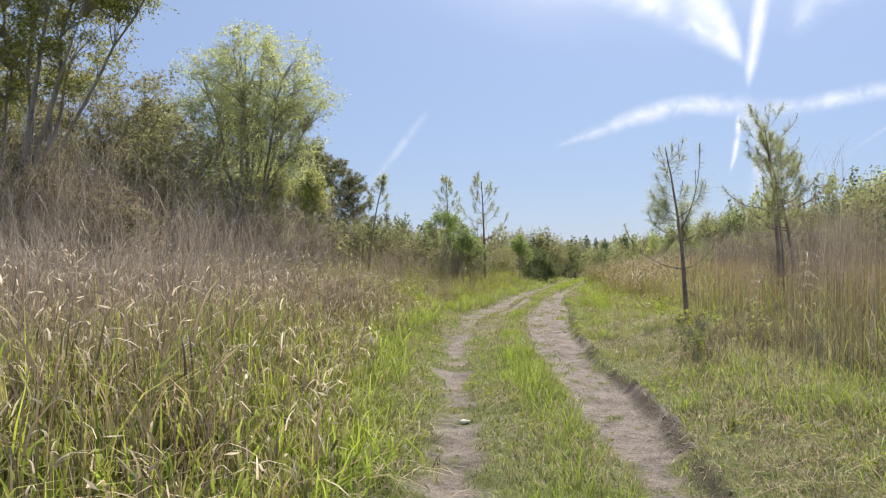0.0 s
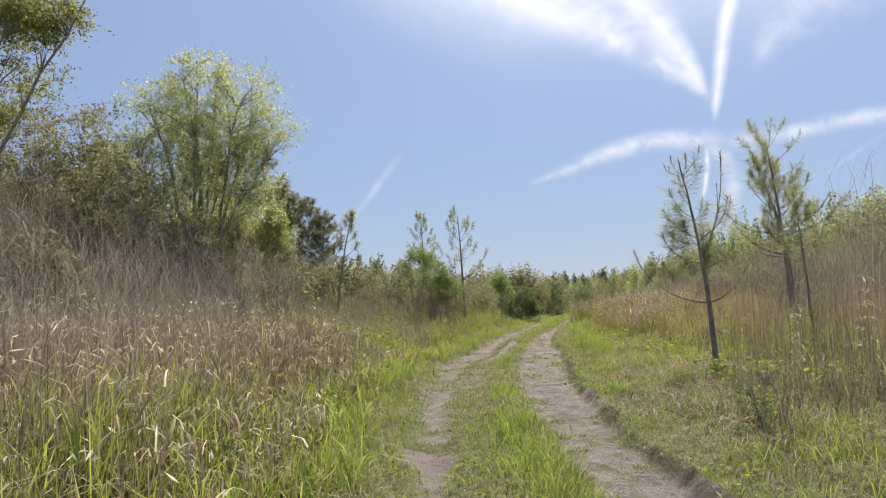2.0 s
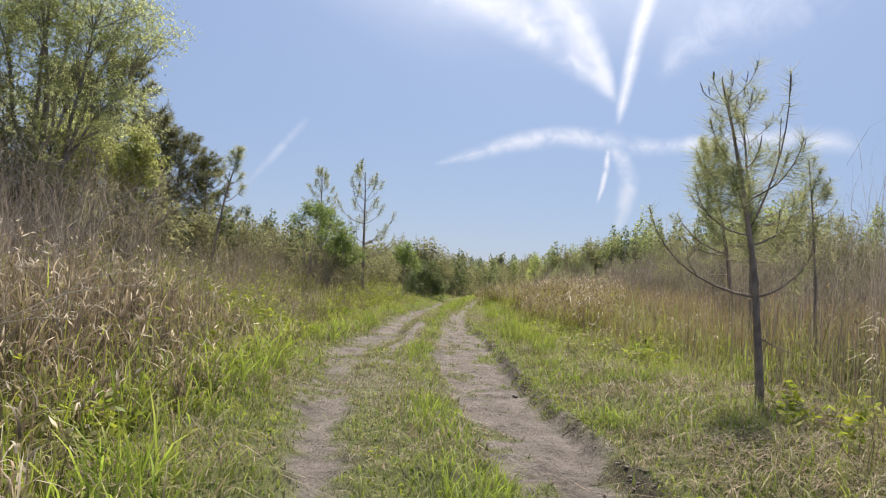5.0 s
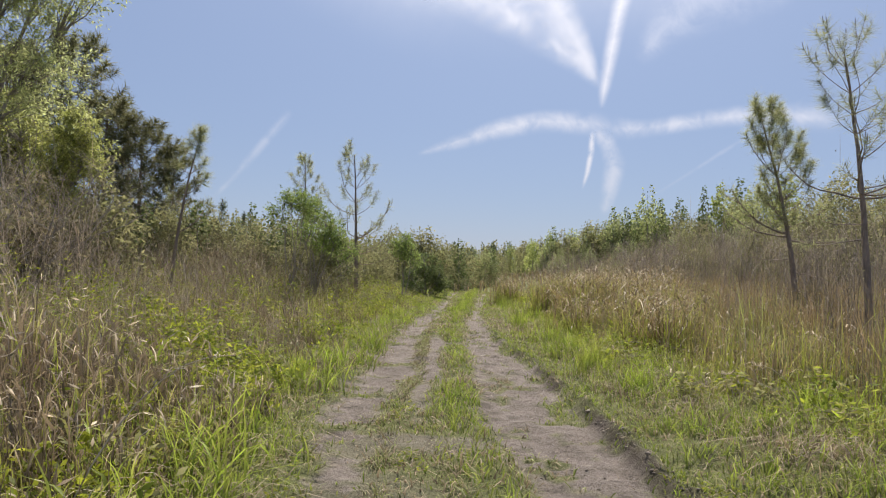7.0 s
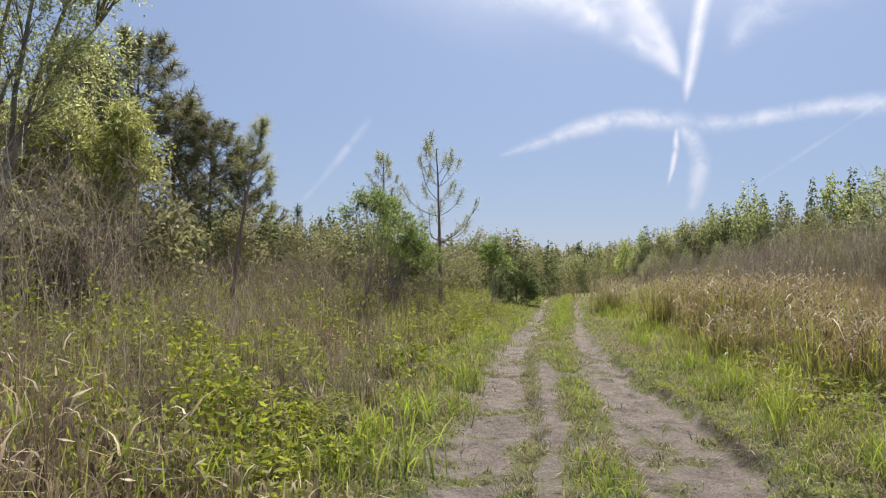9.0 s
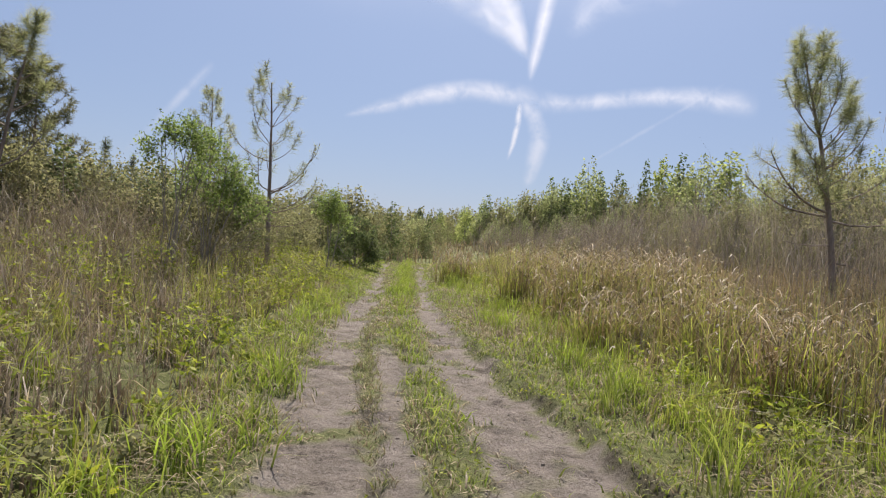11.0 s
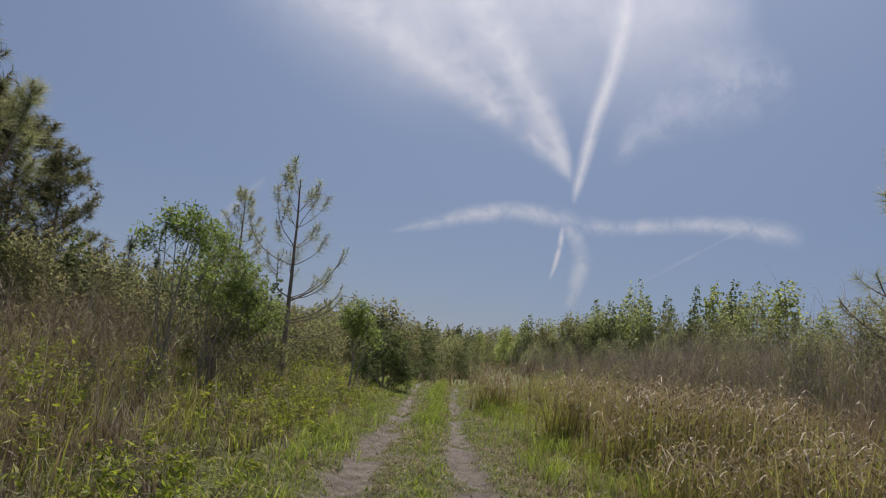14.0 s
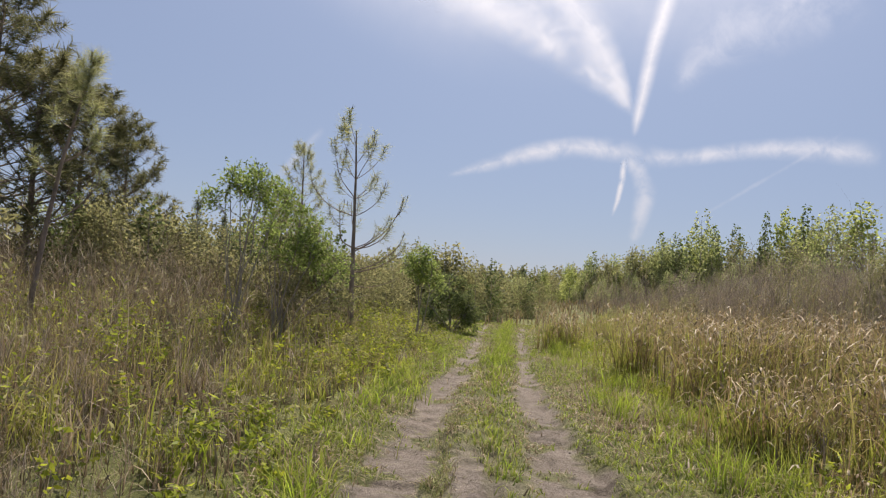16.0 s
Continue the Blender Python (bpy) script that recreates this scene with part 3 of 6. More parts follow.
def pine(name, spot, tall, label, lean=(0, 0), first=0.25, reach=1.2, whorl=0.42, per=3, tuft=70, needle=0.24, wide=0.006,
         thick=0.05, leaf_mat=None, high=78, bare_top=0.0, group="", gap=0.2, extra=(), apart=True, taper=0.72, twigs=3, widest=0.0, candle=0.0, shoot=1.0, low=8):
    """A pine with whorls of upturned boughs, needle tufts and candles. extra: boughs as height, bearing, length, low and high pitch, fullness."""
    root = planted(name, spot, label, "pine tree", group)
    wood, green, boughs = Growth(), Growth(), []
    n = 14
    s = np.linspace(0, 1, n)
    wob = np.cumsum(rng.normal(0, 0.018, (n, 2)), 0) * tall * 0.12
    wob -= wob[-1] * s[:, None]
    trunk = np.stack([lean[0] * s ** 1.5 + wob[:, 0], lean[1] * s ** 1.5 + wob[:, 1], tall * s], 1)
    wood.tube(trunk, thick * (1 - 0.86 * s) + 0.004, 8)
    tips, ways, sizes, owner = [trunk[-1]], [np.array([0, 0, 1.0])], [1.1], [-1]
    plan = []
    z = first * tall
    while z < tall * 0.97:
        q = (z / tall - first) / (1 - first)
        a0 = rng.uniform(0, 2 * np.pi)
        shape = min(1.0, (0.45 + 0.55 * q / widest) if q < widest else 1.0) * (1.0 - taper * max(0.0, (q - widest) / (1 - widest)) ** 1.4)
        for j in range(per):
            if rng.random() >= gap:
                plan.append((z, a0 + j * 2 * np.pi / per + rng.normal(0, 0.35), reach * shape * rng.uniform(0.6, 1.1), low + (46 - low) * q + rng.normal(0, 6), high + rng.normal(0, 8), 1.0))
        z += whorl * rng.uniform(0.7, 1.25) * (1.15 - 0.4 * z / tall)
    plan += [(z, radians(a), ln, lo, hi, full) for z, a, ln, lo, hi, full in extra]
    for z, a, ln, lo, hi, full in plan:
        k = z / tall
        c = np.array([np.interp(z, trunk[:, 2], trunk[:, i]) for i in range(3)])
        line = bough_line(c, a, ln, lo, hi)
        r0 = max(0.006, thick * 0.34 * (1 - 0.55 * k)) * min(1.3, max(0.5, ln / reach))
        g = Growth()
        g.tube(line, np.linspace(r0, max(0.0035, r0 * 0.35), 8), 5)
        if full > 0:
            tips.append(line[-1]), ways.append(line[-1] - line[-2]), sizes.append(full), owner.append(len(boughs))
            for m in range(twigs):
                if rng.random() < 0.85:
                    at = rng.uniform(2.6, 6.4)
                    i = int(at)
                    base = line[i] + (line[i + 1] - line[i]) * (at - i)
                    side = a + (1 if m % 2 else -1) * rng.uniform(0.5, 1.1)
                    sub = bough_line(base, side, ln * rng.uniform(0.2, 0.45) * (1.2 - 0.1 * at), lo + 20, hi, 5)
                    g.tube(sub, np.linspace(r0 * 0.5, 0.003, 5), 4)
                    tips.append(sub[-1]), ways.append(sub[-1] - sub[-2]), sizes.append(0.85 * full), owner.append(len(boughs))
        boughs.append(g)
    by_bough = apart and leaf_mat is None
    tufts = {}
    for tip, way, size, own in zip(tips, ways, sizes, owner):
        few = 1 - bare_top * smooth(0.7, 0.86, tip[2] / tall)
        m = max(6, int(tuft * size * few * rng.uniform(0.6, 1.2)))
        way = unit(way)
        back = rng.uniform(0, 1, (m, 1)) ** 1.2
        at = tip - way * back * needle * shoot
        round_ = rng.normal(size=(m, 3))
        round_ = unit(round_ - way * np.sum(round_ * way, 1, keepdims=True))
        d = unit(round_ * (0.55 + 0.75 * rng.uniform(0, 1, (m, 1))) + way * (0.85 - 0.55 * back) + np.array([0, 0, -0.12]) - np.array([0, 0, 0.35]) * back)
        g = tufts.setdefault(own, Growth()) if by_bough else green
        g.needles(at, d, needle * size ** 0.5 * rng.uniform(0.6, 1.1, m), wide)
        if candle > 0 and rng.random() < 0.6:
            up = unit(way * 0.6 + np.array([0, 0, 1.0]))
            ln = candle * rng.uniform(0.5, 1.2)
            (boughs[own] if own >= 0 else wood).tube(np.stack([tip - way * 0.02, tip + up * ln * 0.5, tip + up * ln]), np.array([0.004, 0.005, 0.002]) * (1 + 0.8 * wide / 0.01), 5)
    stem = part("trunk", wood, (BARK,), root, smooth_faces=True)
    if apart:
        for k, g in enumerate(boughs):
            bough = part("bough", g, (BARK,), root, smooth_faces=True)
            if k in tufts:
                part("needles", tufts[k], (NEEDLE,), bough)
        if -1 in tufts:
            part("needles", tufts[-1], (NEEDLE,), stem)
    else:
        g = Growth()
        for one in boughs:
            g.v += one.v
            g.f += [f + g.n for f in one.f]
            g.uv += one.uv
            g.m += one.m
            g.n += one.n
        tagged(part("branchwork", g, (BARK,), root, smooth_faces=True), kind="stuff")
    if not by_bough:
        part("crown", green, (leaf_mat or NEEDLE,), root)
    return root


def broadleaf(name, spot, tall, label, leaf_mat, blobs, stems=3, targets=60, leaf=0.06, count=9000, hang=0.0, thick=0.09, group="",
              narrow=0.4, kind_word="tree", soft=0.4, wood_mat=None, shell=0.45, big=22):
    """A tree or shrub. Its crown fills the blobs (x, y, z and three half-widths); limbs run from the stems into them."""
    root = planted(name, spot, label, kind_word, group)
    twigs, green = Growth(), Growth()
    wood_mat = wood_mat or GREYBARK
    blobs = np.array(blobs, dtype=float)
    share = np.prod(blobs[:, 3:], 1) ** 0.75
    pick = rng.choice(len(blobs), targets, p=share / share.sum())
    ball = unit(rng.normal(size=(targets, 3))) * rng.uniform(0, 1, (targets, 1)) ** shell
    goal = blobs[pick, :3] + ball * blobs[pick, 3:]
    goal[:, 2] = np.clip(goal[:, 2], 0.12, tall)
    lines = []
    for s in range(stems):
        k = s % len(blobs)
        c = blobs[k, :3] + rng.uniform(-0.45, 0.45, 3) * blobs[k, 3:]
        c[2] = min(tall * 0.96, blobs[k, 2] + blobs[k, 5] * rng.uniform(0.3, 0.85))
        jit = 0.05 * (stems > 1) * tall * 0.2
        p0 = np.array([rng.normal(0, jit), rng.normal(0, jit), 0])
        q = np.linspace(0, 1, 10)[:, None]
        line = p0 + (c - p0) * np.concatenate([q ** 1.35, q ** 1.35, q], 1) + np.cumsum(rng.normal(0, 0.010 * tall, (10, 3)), 0) * np.array([1, 1, 0.2])
        line[0] = p0
        lines.append(line)
        wood = Growth()
        r = thick * (1 if stems == 1 else rng.uniform(0.5, 0.85))
        wood.tube(line, r * (1 - 0.85 * q[:, 0]) + 0.004, 7)
        part("trunk" if stems == 1 else "stem", wood, (wood_mat,), root, smooth_faces=True)
    bones = np.concatenate(lines)
    made, at, way, shoots = [], [], [], []
    for g in goal:
        d = np.linalg.norm(bones - g, axis=1) + np.where(bones[:, 2] > g[2] - 0.15 * tall * 0.3, 3.0, 0) + rng.uniform(0, 0.3, len(bones))
        c = bones[np.argmin(d)]
        ln = np.linalg.norm(g - c)
        q = np.linspace(0, 1, 6)[:, None]
        bow = np.array([0, 0, 1.0]) * (q * (1 - q)) * ln * (0.35 - hang)
        line = c + (g - c) * q + bow + rng.normal(0, 0.02 * ln + 0.003, (6, 3)) * np.sin(q * np.pi)
        made.append((ln, line))
        size = soft * (0.15 + 0.32 * np.mean(blobs[:, 3:]) / (len(goal) / len(blobs)) ** 0.33 * 2) * 1.6
        per = max(3, int(size / leaf * 1.5))
        for k in range(max(2, int(count / targets / per * rng.uniform(0.6, 1.4)))):
            on = rng.uniform(0.3, 1) ** 0.6 * 4.99
            i = int(on)
            p = line[i] + (line[i + 1] - line[i]) * (on - i)
            out = unit(unit(line[-1] - line[0]) * 0.6 + unit(rng.normal(size=3)) + np.array([0, 0, 0.25]))
            w = np.linspace(0, 1, 4)[:, None]
            ln2 = size * rng.uniform(0.5, 1.3)
            shoot = p + out * ln2 * w + np.array([0, 0, -1.0]) * (0.25 + 5 * hang) * ln2 * w ** 2
            shoots.append(shoot)
            u = np.sort(rng.uniform(0.15, 1.0, per)) * 2.99
            i = u.astype(int)
            at.append(shoot[i] + (shoot[i + 1] - shoot[i]) * (u - i)[:, None] + rng.normal(0, leaf * 0.25, (per, 3)))
            way.append(unit(unit(shoot[-1] - shoot[0]) * 0.8 + unit(rng.normal(size=(per, 3))) + np.array([0, 0, -hang * 4 - 0.1])))
    for shoot in shoots[::8]:
        twigs.tube(shoot, np.linspace(0.0035, 0.002, 4) * (1 + tall * 0.08), 3)
    made.sort(key=lambda e: -e[0])
    for k, (ln, line) in enumerate(made):
        r1 = 0.004 + thick * 0.16 * min(1.0, ln / (0.25 * tall))
        g = Growth() if k < big else twigs
        g.tube(line, np.linspace(r1, 0.003, 6), 5 if k < big else 4)
        if k < big:
            part("limb", g, (wood_mat,), root, smooth_faces=True)
    at, way = np.concatenate(at), np.concatenate(way)
    at[:, 2] = np.maximum(at[:, 2], 0.05)
    green.leaves(at, way, leaf * rng.uniform(0.6, 1.25, len(at)), leaf * narrow * rng.uniform(0.7, 1.2, len(at)))
    if twigs.n:
        tagged(part("twigwork", twigs, (wood_mat,), root), kind="stuff")
    part("crown", green, (leaf_mat,), root)
    return root


def wood_tree(name, tall, label, leaf_mat, wide, count, leaf, group, low=0.08, clumps=26, blunt=0.4):
    """A tree for the far wood: a trunk and a crown of leaf clumps with gaps and an uneven outline."""
    root = planted(name, (0, 0), label, "tree", group)
    wood, green = Growth(), Growth()
    line = limb((0, 0, 0), (0.02, 0.02, 1), tall * 0.96, (0, 0, 0.2), 6, 0.04)
    wood.tube(line, np.linspace(tall * 0.010, 0.015, 6), 5)
    k = low + (1 - low) * (1 - rng.uniform(0, 1, count) ** 0.8)
    a = rng.uniform(0, 2 * np.pi, count)
    shape = np.minimum(1.0, 1.15 * (1.02 - k) ** blunt)
    seed_ = rng.uniform(0, 99)
    lump = 0.45 + 1.05 * value_noise(np.cos(a) * 1.6 + seed_, np.sin(a) * 1.6 + k * clumps * 0.22, 1.0, 7)
    r = wide * shape * lump * rng.uniform(0, 1, count) ** 0.35
    ragged = 0.72 + 0.42 * value_noise(np.cos(a) * r + seed_, np.sin(a) * r, 0.8, 15)
    at = np.stack([np.cos(a) * r, np.sin(a) * r, tall * k * ragged + rng.normal(0, 0.15, count)], 1)
    at[:, :2] += np.stack([np.interp(at[:, 2], line[:, 2], line[:, i]) for i in range(2)], 1)
    at[:, 2] = np.clip(at[:, 2], 0.1, None)
    green.leaves(at, rng.normal(size=(len(at), 3)), leaf * rng.uniform(0.6, 1.3, len(at)), leaf * 0.85 * rng.uniform(0.7, 1.2, len(at)))
    part("trunk", wood, (GREYBARK,), root)
    part("crown", green, (leaf_mat,), root)
    return root


def set_at(ob, x, y, size=1.0):
    ob.location = (x, y, float(height(np.array(x), np.array(y))) - 0.03)
    ob.scale = (size, size, size)


def again(ob, x, y, turn, size=1.0):
    """Another tree of the same kind, turned and scaled."""
    ob_scale = ob.scale.copy()
    ob.scale = (1, 1, 1)
    c = copy_thing(ob, pose(x, y, float(height(np.array(x), np.array(y))) - 0.03, 0, 0, turn))
    ob.scale = ob_scale
    c.scale = (size * rng.uniform(0.8, 1.45), size * rng.uniform(0.8, 1.45), size)
    return c


# near pines
pine("pine_sapling", (5.34, 12.2), 3.6, "slender young pine with upturned bare-tipped boughs beside the track", lean=(-0.31, 0.75),
     first=0.5, reach=0.75, whorl=0.34, per=3, shoot=1.7, tuft=190, needle=0.26, wide=0.0045, thick=0.046, high=82, bare_top=0.75, gap=0.25, taper=0.45, candle=0.085, twigs=2,
     extra=((1.2, 182, 1.5, 12, 82, 0.5), (1.2, -5, 0.8, 20, 75, 0.5), (0.8, -12, 0.55, -25, -10, 0), (0.35, 175, 0.28, -25, 10, 0), (1.85, 185, 0.85, 10, 88, 1.0), (1.75, 5, 0.9, 15, 80, 1.0),
            (2.25, 178, 0.75, 25, 75, 1.1), (1.9, 10, 1.75, 66, 96, 1.0), (2.2, -30, 0.9, 30, 80, 1.2), (2.6, 200, 0.6, 30, 80, 1.2), (2.0, 60, 0.8, 20, 80, 1.2), (2.1, 240, 0.7, 20, 80, 1.2), (3.32, 180, 0.42, 10, 85, 0.15), (3.3, 0, 0.32, 10, 88, 0.15), (3.15, 190, 0.25, 5, 60, 0.15)))
pine("pine_sapling", (8.5, 17.6), 3.75, "thin young pine with few boughs in dry grass", lean=(-0.25, 0.1),
     first=0.66, reach=0.6, whorl=0.24, per=3, tuft=90, needle=0.25, wide=0.0055, thick=0.034, high=80, bare_top=0.0, candle=0.1, twigs=2,
     extra=((1.35, 20, 0.45, 0, 80, 0.1), (1.4, 190, 0.4, 0, 80, 0.1), (2.4, 0, 0.6, 15, 80, 0.8), (2.2, 180, 0.55, 15, 75, 0.7), (0.9, 160, 0.5, -20, 0, 0)))
pine("pine_tree", (10.05, 24.2), 6.0, "young pine with an open flat-sided crown in tall brush", lean=(-0.45, 0.3),
     first=0.53, reach=1.9, whorl=0.62, per=4, tuft=66, needle=0.33, wide=0.007, thick=0.085, high=64, gap=0.25, taper=0.45, candle=0.14, twigs=3,
     extra=((3.1, 180, 2.0, 8, 60, 1.0), (3.1, 0, 2.1, 5, 80, 1.1), (3.3, -40, 1.4, 8, 75, 1.0), (2.3, 175, 1.3, -15, 10, 0.5), (1.8, 10, 0.9, -15, 0, 0), (2.6, 190, 1.2, -5, 20, 0.6)))
pine("pine_tree", (13.0, 33.5), 6.55, "bushy young pine standing in brown brush", lean=(-1.3, 0.0),
     first=0.44, reach=1.9, whorl=0.42, per=5, tuft=74, needle=0.36, wide=0.009, thick=0.10, high=80, gap=0.3, taper=0.5, widest=0.3, candle=0.12, twigs=5, low=32,
     extra=((2.7, 178, 2.9, 8, 55, 1.2), (2.6, 165, 2.3, 5, 60, 1.1), (1.5, 0, 1.6, -15, -5, 0), (1.9, 180, 1.5, -5, 5, 0), (2.5, 0, 2.2, -5, 10, 0.5), (2.9, -20, 1.6, 15, 60, 0.9), (3.0, 230, 1.6, 20, 70, 1.0)))
pine("pine_tree", (-1.5, 38.4), 5.75, "slim pine with sparse tufts on upturned boughs", lean=(-0.25, 0),
     first=0.34, reach=1.8, whorl=0.5, per=5, tuft=46, needle=0.27, wide=0.010, thick=0.08, high=84, gap=0.22, taper=0.5, candle=0.1, twigs=4, shoot=1.4,
     extra=((2.1, 180, 1.9, 15, 80, 0.6), (2.0, 0, 1.8, 15, 82, 0.6), (2.5, 15, 2.2, 30, 88, 0.8), (1.5, 175, 1.2, -5, 30, 0), (1.6, 5, 1.3, 0, 40, 0)))
pine("pine_tree", (-5.4, 50.0), 7.2, "slim distant pine with sparse needle tufts", lean=(-0.2, 0),
     first=0.5, reach=1.6, whorl=0.42, per=4, tuft=42, needle=0.32, wide=0.011, thick=0.08, high=72, taper=0.75, candle=0.12)
pine("pine_tree", (-6.15, 31.2), 5.2, "leaning young pine with a tufted top", lean=(0.75, 0),
     first=0.86, reach=0.55, whorl=0.22, per=3, tuft=95, needle=0.32, wide=0.0065, thick=0.06, high=75, candle=0.1, twigs=2,
     extra=((3.3, 10, 0.85, 25, 80, 1.2), (3.0, 190, 0.7, 20, 80, 0.9), (2.2, 0, 1.3, 30, 85, 0.6), (3.9, 20, 0.6, 25, 70, 1.2), (3.9, 150, 0.6, 20, 70, 0.9)))


# willows and shrubs on the west side
broadleaf("willow_tree", (-10.6, 28.0), 11.4, "tall airy willow with pale green leaves", WILLOW,
          ((0.2, 0, 8.5, 3.1, 2.6, 2.8), (2.4, 0, 7.4, 1.9, 1.6, 2.2), (-2.3, 0, 8.0, 2.1, 1.7, 2.5), (0.9, 0, 9.3, 2.7, 2.0, 2.0), (-0.8, 0, 8.9, 1.8, 1.7, 2.2), (2.6, -0.3, 5.2, 1.2, 1.2, 1.5), (-1.7, 0, 5.4, 1.5, 1.5, 1.9), (0.5, 0, 5.2, 1.6, 1.5, 1.9)),
          stems=10, targets=400, leaf=0.115, count=56000, hang=0.03, thick=0.15, narrow=0.3, shell=0.5, soft=0.85, big=34)
broadleaf("willow_tree", (-15.6, 20.0), 13.0, "large willow with dull gold-green leaves over the tall grass", GOLDLEAF,
          ((3.9, -0.3, 9.5, 1.6, 1.2, 0.9), (4.3, -0.3, 9.7, 1.4, 1.1, 0.8), (3.2, 0.2, 9.9, 1.6, 1.2, 1.0), (2.2, 0, 9.0, 2.2, 2.0, 2.1), (0.0, 0, 8.4, 2.5, 2.2, 2.4), (2.3, 0, 7.2, 1.5, 1.5, 1.0), (-2.2, 0, 9.2, 2.8, 2.4, 3.2), (1.0, 0, 11.0, 3.0, 2.5, 2.0), (-1.0, 0, 6.6, 2.6, 2.2, 1.4)),
          stems=8, targets=420, leaf=0.14, count=54000, hang=0.04, thick=0.2, narrow=0.33, shell=0.42, soft=0.8, big=30)
broadleaf("willow_tree", (-9.6, 30.6), 6.0, "low bright yellow-green willow", YELLOWLEAF,
          ((0, 0, 4.5, 1.7, 1.5, 1.3), (1.1, -0.3, 4.3, 1.1, 1.0, 1.0), (-1.3, 0, 4.6, 1.6, 1.4, 1.4), (0.2, 0, 3.0, 1.4, 1.2, 1.0)),
          stems=5, targets=220, leaf=0.12, count=22000, hang=0.05, thick=0.09, narrow=0.35, soft=0.6)
for k, (x, y, h) in enumerate(((-14.2, 25.5, 9.6), (-17.0, 24.5, 9.6), (-20.0, 26.5, 9.6), (-9.4, 25.0, 4.6), (-12.0, 22.5, 5.6), (-8.2, 26.6, 3.4),
                               (-16.0, 31.0, 7.2), (-8.9, 31.5, 4.4), (-19.0, 20.5, 6.2), (-14.2, 19.5, 5.0), (-10.6, 18.5, 3.4), (-14.5, 37.0, 5.2), (-23.5, 30.0, 9.0), (-12.6, 29.5, 6.0), (-18.0, 22.0, 8.4), (-12.7, 24.3, 8.5), (-14.6, 23.6, 9.6))):
    broadleaf("shrub", (x, y), h, "dense olive-brown shrub in the thicket", (OLIVE, THICKET, THICKET, OLIVE)[k % 4],
              ((0, 0, h * 0.6, h * 0.3, h * 0.3, h * 0.42), (h * 0.2, 0, h * 0.36, h * 0.3, h * 0.3, h * 0.36), (-h * 0.2, 0.1, h * 0.44, h * 0.28, h * 0.26, h * 0.42)),
              stems=5, targets=130, leaf=0.2 if x < -17.5 or y > 29 else 0.14, count=int((1500 if x < -17.5 or y > 29 else 3000) * h ** 0.75), hang=0.02, soft=0.75, shell=0.4, thick=0.06, kind_word="shrub", group="thicket shrubs", big=8)
broadleaf("small_tree", (-2.9, 32.3), 4.0, "multi-stemmed small tree with a tuft of fresh leaves", LEAF,
          ((-0.2, 0, 3.5, 0.45, 0.4, 0.35), (0.3, 0, 3.45, 0.4, 0.4, 0.35), (0.6, 0, 2.9, 0.25, 0.25, 0.3), (-0.5, 0, 3.1, 0.2, 0.2, 0.25)), stems=7, targets=40, leaf=0.085, count=2600, thick=0.022, big=12, soft=0.75, shell=0.4)
broadleaf("small_tree", (-2.5, 34.3), 4.0, "sloping bright green small tree", LEAF,
          ((-0.1, 0, 3.4, 0.45, 0.45, 0.5), (0.35, 0, 2.9, 0.42, 0.45, 0.45), (0.75, 0.1, 2.3, 0.4, 0.4, 0.45), (0.3, 0, 2.2, 0.45, 0.45, 0.5), (-0.5, 0, 2.7, 0.35, 0.35, 0.4), (1.15, 0, 1.8, 0.3, 0.3, 0.35)),
          stems=7, targets=100, leaf=0.085, count=6000, thick=0.024, big=14, soft=0.8, shell=0.45)
broadleaf("small_tree", (-2.9, 36.2), 3.7, "rounded dull green small tree", OLIVE,
          ((-0.1, 0, 2.9, 0.65, 0.6, 0.7), (0.6, 0, 2.2, 0.65, 0.6, 0.7), (0.2, 0, 1.4, 0.9, 0.7, 0.8), (-0.8, 0, 1.5, 0.6, 0.5, 0.7), (1.3, 0, 1.4, 0.5, 0.5, 0.6)), stems=6, targets=80, leaf=0.10, count=6500, thick=0.025, big=12, soft=0.75, shell=0.4)
broadleaf("small_tree", (0.15, 41.0), 3.05, "small green tree with an open stem", LEAF,
          ((0, 0, 2.4, 0.5, 0.45, 0.6), (0.45, 0, 1.8, 0.35, 0.3, 0.45)), stems=3, targets=40, leaf=0.09, count=3400, thick=0.028, big=12, soft=0.75, shell=0.4)
broadleaf("shrub", (1.15, 47.0), 2.6, "dark rounded shrub at the bend of the track", DARK,
          ((0, 0, 1.4, 0.85, 0.8, 0.95), (0.7, 0, 0.8, 0.7, 0.7, 0.75), (-0.7, 0.2, 0.7, 0.7, 0.7, 0.7)), stems=6, targets=70, leaf=0.13, count=5200, soft=0.75, thick=0.04, kind_word="shrub", big=8)
broadleaf("shrub", (4.88, 7.85), 0.75, "small dark green leafy shrub beside the track", DARK,
          ((0, 0, 0.36, 0.26, 0.24, 0.34),), stems=9, targets=34, leaf=0.042, count=520, thick=0.008, kind_word="shrub", soft=0.25, big=8)
broadleaf("shrub", (4.80, 7.4), 0.55, "spindly weed with bright yellow-green leaves", WEED,
          ((0, 0, 0.38, 0.10, 0.10, 0.16),), stems=3, targets=14, leaf=0.045, count=170, thick=0.004, kind_word="shrub", soft=0.15, big=4, wood_mat=STALKWOOD)

